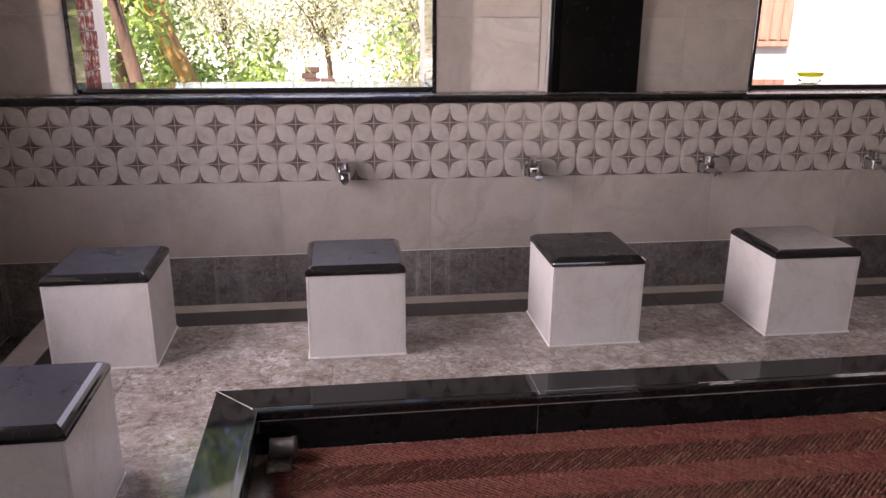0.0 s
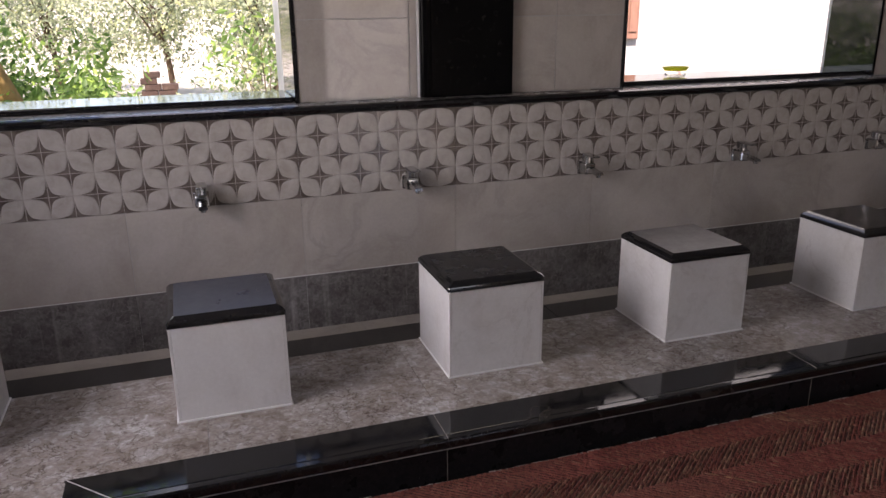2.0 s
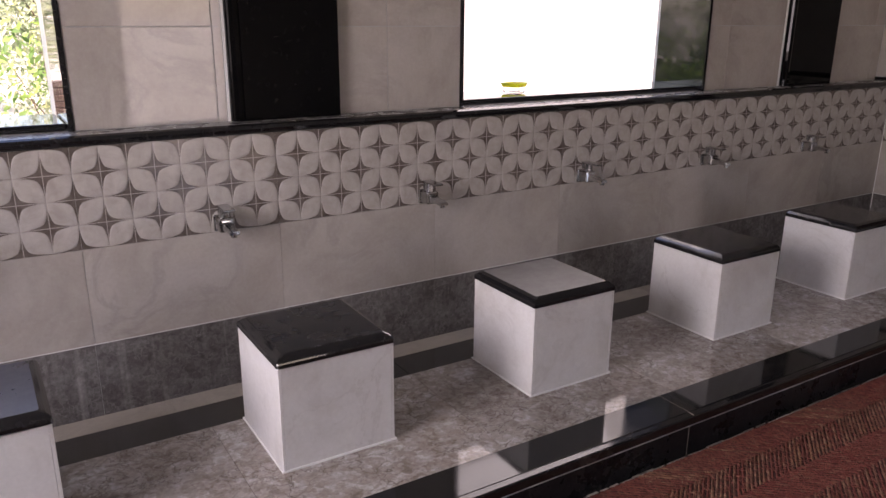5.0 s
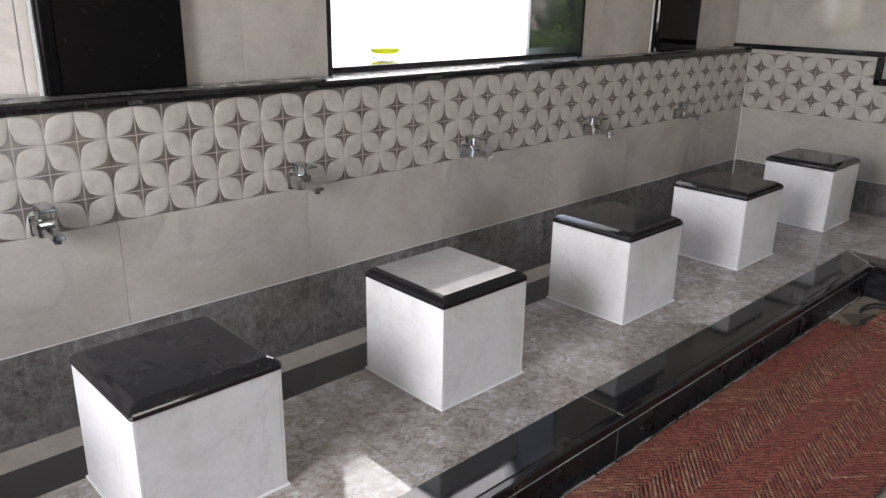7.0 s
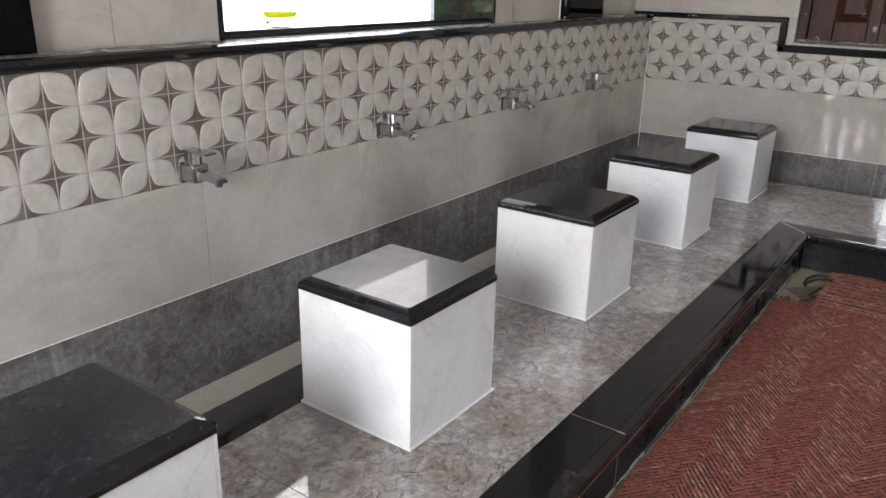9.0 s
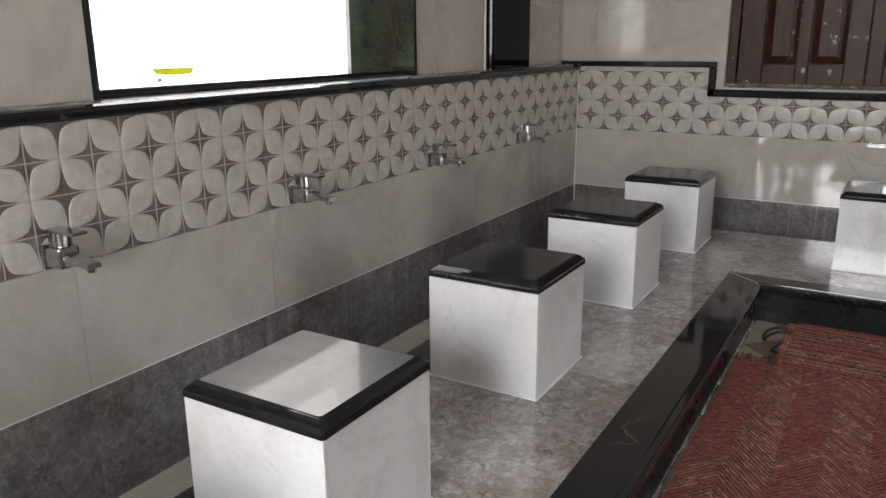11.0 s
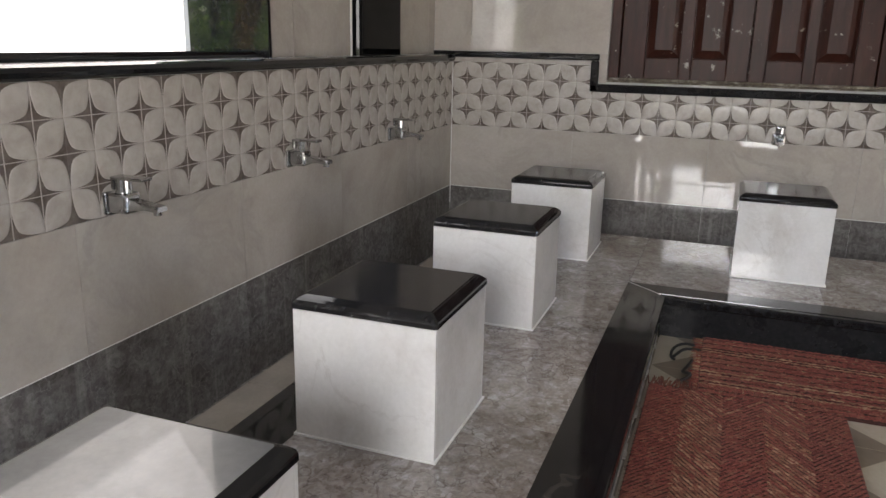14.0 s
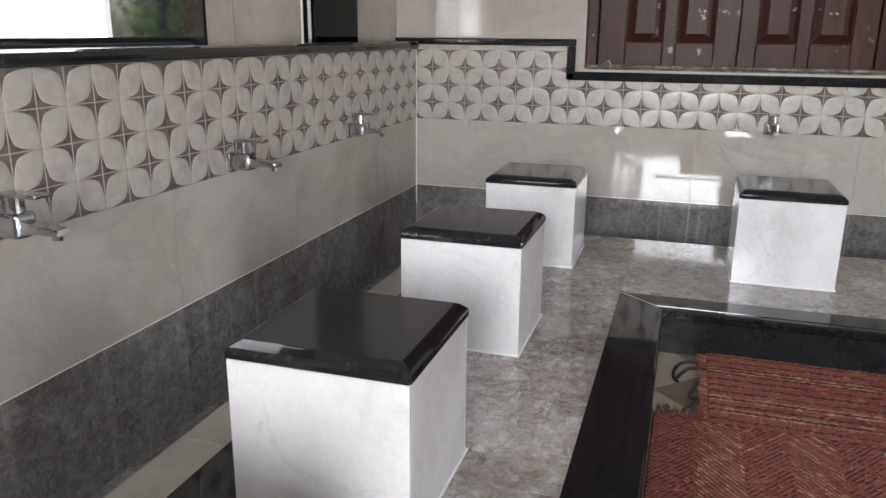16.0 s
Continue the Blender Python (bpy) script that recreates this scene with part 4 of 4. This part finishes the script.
def tree(name, where, height, lean, bark, leafmat, crown_r, crown_z, leaves, leaf, rng, label, limbs=5, thick=0.06):
    ob = empty(name, where, label, "tree")
    base = Vector((0, 0, 0))
    bm = bmesh.new()

    def limb(a, c, r0, r1, bend):
        steps, prev = 6, None
        for i in range(steps + 1):
            f = i / steps
            p = a.lerp(c, f) + bend * math.sin(f * math.pi)
            r = r0 + (r1 - r0) * f
            ring = [bm.verts.new(p + Vector((math.cos(k * math.tau / 8) * r, math.sin(k * math.tau / 8) * r, 0))) for k in range(8)]
            if prev:
                for k in range(8):
                    bm.faces.new((prev[k], prev[(k + 1) % 8], ring[(k + 1) % 8], ring[k]))
            prev = ring

    top = Vector((lean[0], lean[1], height))
    limb(base, top, thick, thick * 0.45, Vector((rng.uniform(-0.1, 0.1), rng.uniform(-0.1, 0.1), 0)))
    tips = []
    for k in range(limbs):
        a = base.lerp(top, rng.uniform(0.45, 0.95))
        c = top + Vector((rng.uniform(-1, 1) * crown_r, rng.uniform(-1, 1) * crown_r, rng.uniform(crown_z[0], crown_z[1])))
        limb(a, c, thick * 0.35, thick * 0.1, Vector((0, 0, 0.1)))
        tips.append(c)
    part("trunk", bm, bark, ob, smooth=True)
    bm = bmesh.new()
    clumps = [t + Vector((rng.gauss(0, 0.3), rng.gauss(0, 0.3), rng.gauss(0, 0.3))) * crown_r for t in tips for _ in range(7)]
    for i in range(leaves):
        c = rng.choice(clumps)
        p = c + Vector((rng.gauss(0, 1), rng.gauss(0, 1), rng.gauss(0, 1))) * crown_r * 0.17
        m = Matrix.Translation(p) @ Euler((rng.uniform(-1.2, 1.2), rng.uniform(-1.2, 1.2), rng.uniform(0, 6.28))).to_matrix().to_4x4()
        s = leaf * rng.uniform(0.6, 1.3)
        vs = [bm.verts.new(m @ Vector(v)) for v in ((-s, 0, 0), (0, -s * 0.42, s * 0.1), (s, 0, 0), (0, s * 0.42, s * 0.1))]
        bm.faces.new(vs)
    part("crown", bm, leafmat, ob)
    return ob


rng = random.Random(11)
tree("tree", (-1.36, 1.9, -0.35), 2.6, (-0.5, 0.1), M_BARK, M_FOLIAGE, 0.6, (0.2, 0.9), 700, 0.04, rng, "young tree with a thin dark leaning trunk outside the window", thick=0.056)
tree("tree", (-1.1, 3.0, -0.35), 2.5, (-1.0, 0.2), M_BARK2, M_FOLIAGE, 0.55, (-1.6, 0.1), 4500, 0.042, rng, "tree with a yellowish leaning trunk and fresh green leaves", 14, 0.1)
for x, y, h, r_, n in ((-1.5, 3.5, 0.75, 0.5, 3200), (-2.3, 4.4, 0.8, 0.6, 3000)):
    tree("tree", (x, y, -0.35), h, (0.1, 0.1), M_BARK, M_FOLIAGE, r_, (-0.4, 0.5), n, 0.04, rng, "low leafy green bush under the garden trees", 12, 0.03)
for x, y, h, r_, n in ((-4.4, 9.0, 1.4, 1.0, 5000), (0.9, 9.5, 1.5, 0.95, 9000), (2.2, 10.5, 1.6, 1.0, 8000), (-0.5, 11.5, 1.6, 1.0, 8000), (-2.4, 12.5, 1.7, 1.1, 7000), (-5.0, 14, 2.0, 1.6, 6000), (1.2, 14, 3.0, 1.6, 7000), (5.2, 12, 2.0, 1.6, 4000)):
    tree("tree", (x, y, -0.35), h, (rng.uniform(-0.3, 0.3), 0), M_BARK, M_HEDGE, r_, (-h * 0.6, 0.7), int(n * 0.95), 0.046, rng, "bushy tree in the garden, leaves painted pale for strong sun", 16, 0.06)
tree("tree", (0.3, 4.4, -0.35), 0.75, (0.1, 0), M_BARK, M_FOLIAGE, 0.35, (-0.1, 0.5), 260, 0.05, rng, "sparse young shrub with long leaves in the garden", 6, 0.02)
tree("tree", (-2.3, 3.9, -0.35), 3.2, (0.3, 0), M_BARK, M_FOLIAGE, 0.95, (-0.6, 1.1), 6000, 0.05, rng, "tall leafy green tree close to the building", 16, 0.07)
# trees that stand beside the west window
for x, y in ((-6.5, -0.5), (-7.0, -3.5), (-5.8, 2.5)):
    tree("tree", (x, y, -0.35), 2.6, (0.2, 0), M_BARK, M_FOLIAGE, 1.6, (-1.2, 0.8), 3000, 0.08, rng, "leafy tree standing outside the side window", 9, 0.08)

tree("tree", (-4.1, 4.9, -0.35), 1.7, (0.1, 0), M_BARK, M_FOLIAGE, 0.85, (-1.1, 0.6), 6500, 0.055, rng, "dense leafy green tree beyond the garden bushes", 16, 0.06)
# white outbuilding facing the second window
outbuilding = empty("outbuilding", (3.0, 3.3, -0.35), "white plastered outbuilding in full sun", "building")
bm = bmesh.new()
add_box(bm, -0.9, 4.5, 0.0, 3.0, 0.0, 5.4)
part("wall", bm, M_OUTWALL, outbuilding)
bm = bmesh.new()
add_box(bm, -1.1, 4.7, -0.25, 3.2, 5.4, 5.55, 0.02)
part("roof", bm, M_PLASTER, outbuilding)
bm = bmesh.new()
add_box(bm, 0.12, 0.44, -0.05, -0.002, 1.22, 2.4, 0.01)
for k in range(3):
    add_box(bm, 0.15 + k * 0.095, 0.22 + k * 0.095, -0.062, -0.05, 1.28, 2.3, 0.006)
part("door", bm, M_SHADE, outbuilding, "sun-bleached brown panelled shutter")

# white plastered piers outside the first window
for x0, x1, y1 in ((-1.62, WIN_A[0] + 0.004, 0.6), (WIN_A[1] - 0.004, 0.3, 0.68)):
    bm = bmesh.new()
    add_box(bm, 0, x1 - x0, 0, y1 - BACK, 0, 3.1, 0.006)
    ob = link("pier", bm, M_PLASTER)
    ob.location = (x0, BACK + 0.001, -0.35)
    tagged(ob, "white plastered pier beside the open window outdoors", "pier")

# low red brick stub in the garden
stub = empty("brick_stub", (-0.684, 8.8, -0.35), "low crumbling red brick stub among bushes", "brickwork")
for k in range(8):
    for i in range(2 if k < 6 else 1):
        box_part("brick", (-0.22 + i * 0.225 + (k % 2) * 0.05, -0.005 + i * 0.225 + (k % 2) * 0.05, -0.1, 0.1, k * 0.085, k * 0.085 + 0.078), M_BRICK, stub, 0.006, segments=1)

# ---- tiles, piece by piece ----


def slab(w, h, t=TH):
    def make(bm):
        add_box(bm, J, w - J, 0, t, J, h - J, 0.0005, 1)
    return make


def wall_tile(mat, parent, plane, u0, u1, z0, z1, tag):
    """plane: pose of a wall whose local x runs along it, local y into it."""
    w, h = round(u1 - u0, 3), round(z1 - z0, 3)
    if w < 0.01 or h < 0.01:
        return
    piece("tile", (tag, w, h), slab(w, h), mat, parent, plane @ pose(u0, 0, z0))


H = 0.075


def petal_tile(bm, w, h):
    """A relief tile: pillow-like petals between four-pointed stars, cut to w x h from its lower left corner."""
    add_box(bm, J, 0.6 - J, 0.0, TH, J, 0.3 - J, 0.0, 1, 1)
    for i in range(1, 8):
        x = i * H
        add_box(bm, x - 0.0011, x + 0.0011, -0.0009, 0.001, J, 0.3 - J, 0.0, 1, 2)
    for j in range(1, 4):
        add_box(bm, J, 0.6 - J, -0.0008, 0.001, j * H - 0.0011, j * H + 0.0011, 0.0, 1, 2)
    n = 13
    side = []
    for k in range(n):
        u = k / (n - 1)
        half = max(0.0, 0.325 * (1 - ((2 * u - 1) ** 2 + 0.004) ** 0.74))
        side.append((u + half, u - half))
    outline = side + [(b_, a_) for a_, b_ in side[-2:0:-1]]
    m = len(outline)
    for i in range(8):
        for j in range(4):
            ox, oz = i * H, j * H
            rise = (i + j) % 2 == 1   # long axis of the petal
            loop = outline if rise else [(1 - a_, b_) for a_, b_ in outline]
            pts = []
            for s, y in ((0.999, -0.0004), (0.985, -0.0011), (0.95, -0.0015), (0.82, -0.002), (0.45, -0.0024)):
                pts.append([bm.verts.new((ox + H * (0.5 + (a_ - 0.5) * s), y, oz + H * (0.5 + (b_ - 0.5) * s))) for a_, b_ in loop])
            for p, q in zip(pts, pts[1:]):
                for k in range(m):
                    f = bm.faces.new((p[k], p[(k + 1) % m], q[(k + 1) % m], q[k]))
                    f.material_index, f.smooth = 0, True
            f = bm.faces.new(pts[-1])
            f.material_index, f.smooth = 0, True
    bmesh.ops.recalc_face_normals(bm, faces=bm.faces)
    if w < 0.599:
        bmesh.ops.bisect_plane(bm, geom=bm.verts[:] + bm.edges[:] + bm.faces[:], plane_co=(w - J, 0, 0), plane_no=(1, 0, 0), clear_outer=True)
    if h < 0.299:
        bmesh.ops.bisect_plane(bm, geom=bm.verts[:] + bm.edges[:] + bm.faces[:], plane_co=(0, 0, h - J), plane_no=(0, 0, 1), clear_outer=True)


def pattern_tile(parent, plane, u0, w, h):
    piece("tile", ("petal", round(w, 3), round(h, 3)), lambda bm: petal_tile(bm, w, h), [M_LEAF, M_STAR, M_LINE], parent, plane @ pose(u0, 0, Z_BAND))


north = pose(0, 0, 0)
k = -3
while k * 0.6 < EAST:
    a, c = max(k * 0.6, WEST), min(k * 0.6 + 0.6, EAST)
    wall_tile(M_GREY, wall_north, north, a, c, Z_GREY - 0.09, Z_LIGHT, "grey")
    wall_tile(M_LIGHT, wall_north, north, a, c, Z_LIGHT, Z_BAND, "light")
    if a > k * 0.6:
        pattern_tile(wall_north, north, k * 0.6, 0.6, 0.3)
    else:
        pattern_tile(wall_north, north, a, c - a, 0.3)
    k += 1
# upper north wall
upper = pose(0, UP, 0)
spans = [(WEST, WIN_A[0]), (WIN_A[1], 0.452), (0.452, 0.482), (0.864, 1.06), (1.06, WIN_B[0]), (WIN_B[1], 2.86), (2.86, 3.264), (3.667, 4.06), (4.06, EAST)]
for a, c in spans:
    for z0, z1 in ((Z_TOP, 1.13), (1.13, 1.43), (1.43, 1.73), (1.73, 2.03), (2.03, 2.33), (2.33, 2.63)):
        wall_tile(M_LIGHT, wall_north, upper, a + 0.001, c - 0.001, z0 + 0.002, z1, "upper")
# east wall: local x runs towards -y
east = pose(EAST, 0, 0, 0, 0, -90)
for k in range(6):
    a, c = k * 0.6, k * 0.6 + 0.6
    wall_tile(M_GREY, wall_east, east, a, c, Z_GREY - 0.09, Z_LIGHT, "grey")
    wall_tile(M_LIGHT, wall_east, east, a, c, Z_LIGHT, Z_BAND, "light")
    if k == 0:
        pattern_tile(wall_east, east, a, 0.6, 0.3)
    elif k == 1:
        pattern_tile(wall_east, east, a, 0.6, 0.183)
        piece("tile", ("petal_end",), lambda bm: petal_tile(bm, 0.063, 0.3), [M_LEAF, M_STAR, M_LINE], wall_east, east @ pose(a, 0.0005, Z_BAND))
    else:
        pattern_tile(wall_east, east, a, 0.6, 0.183)
wall_tile(M_LEAF, wall_east, east, 0.0, 0.663, 0.808, 0.829, "filler")
for a, c in ((-UP, 0.09), (0.09, -SH0)):
    for z0, z1 in ((0.859, 1.13), (1.13, 1.43), (1.43, 1.73), (1.73, 2.03), (2.03, 2.33), (2.33, 2.63)):
        wall_tile(M_LIGHT, wall_east, east, a + 0.001, c, z0, z1, "upper")
wall_tile(M_LIGHT, wall_east, east, 0.702, -SH0, 0.73, 0.859, "upper")
for k in range(3):
    a, c = -SH1 + k * 0.6, -SH1 + k * 0.6 + 0.6
    for z0, z1 in ((0.74, 1.13), (1.13, 1.43), (1.43, 1.73), (1.73, 2.03)):
        wall_tile(M_LIGHT, wall_east, east, a, c, z0, z1, "upper")
# west wall: local x runs towards +y
west = pose(WEST, 0, 0, 0, 0, 90)
for k in range(3):
    a = -0.6 * (k + 1)
    wall_tile(M_GREY, wall_west, west, a, a + 0.6, Z_GREY, Z_LIGHT, "grey")
    wall_tile(M_LIGHT, wall_west, west, a, a + 0.6, Z_LIGHT, Z_BAND, "light")
    pattern_tile(wall_west, west, a, 0.6, 0.3 if k == 0 else 0.205)
for z0, z1 in ((0.84, 1.13), (1.13, 1.43), (1.43, 1.73), (1.73, 2.03)):
    wall_tile(M_LIGHT, wall_west, west, WW0, 0.0, z0, z1, "upper")


# platform slabs
def floor_slab(x0, x1, y0, y1):
    w, d = round(x1 - x0, 3), round(y1 - y0, 3)
    piece("slab", ("plat", w, d), lambda bm: add_box(bm, J * 0.8, w - J * 0.8, J * 0.8, d - J * 0.8, 0, TH, 0.0004, 1), M_FLOOR, platform, pose(x0, y0, PLAT - TH))


xs = [WEST + 0.525, -1.0, -0.4, 0.2, 0.8, 1.4, 2.0, 2.6, 3.2, EAST_EDGE]
for a, c in zip(xs, xs[1:]):
    floor_slab(a, c, KERB_OUT, EDGE)
y = KERB_OUT
for k in range(6):
    floor_slab(KX1[1], EAST_EDGE, y - 0.6, y)
    y -= 0.6
ys = [KERB_OUT, -1.32, -1.92, -2.52, -3.12, -3.72, -4.32, -4.98]
for c, a in zip(ys, ys[1:]):
    floor_slab(WEST + 0.525, KX0[0], a, c)


# inlaid floor tiles: four triangles, cream and brown
def inlay(bm):
    s = 0.3 - J
    p = [bm.verts.new(v) for v in ((J, J, 0), (s, J, 0), (s, s, 0), (J, s, 0), (0.15, 0.15, 0))]
    for i in range(4):
        bm.faces.new((p[i], p[(i + 1) % 4], p[4])).material_index = i % 2
    q = [bm.verts.new((v.co.x, v.co.y, -0.008)) for v in p[:4]]
    for i in range(4):
        bm.faces.new((q[i], q[(i + 1) % 4], p[(i + 1) % 4], p[i]))


for i in range(13):
    for j in range(12):
        piece("tile", ("inlay",), inlay, [M_TILE_A, M_TILE_B], floor, pose(3.05 - 0.3 * (i + 1), -1.14 - 0.3 * (j + 1), GROUND))
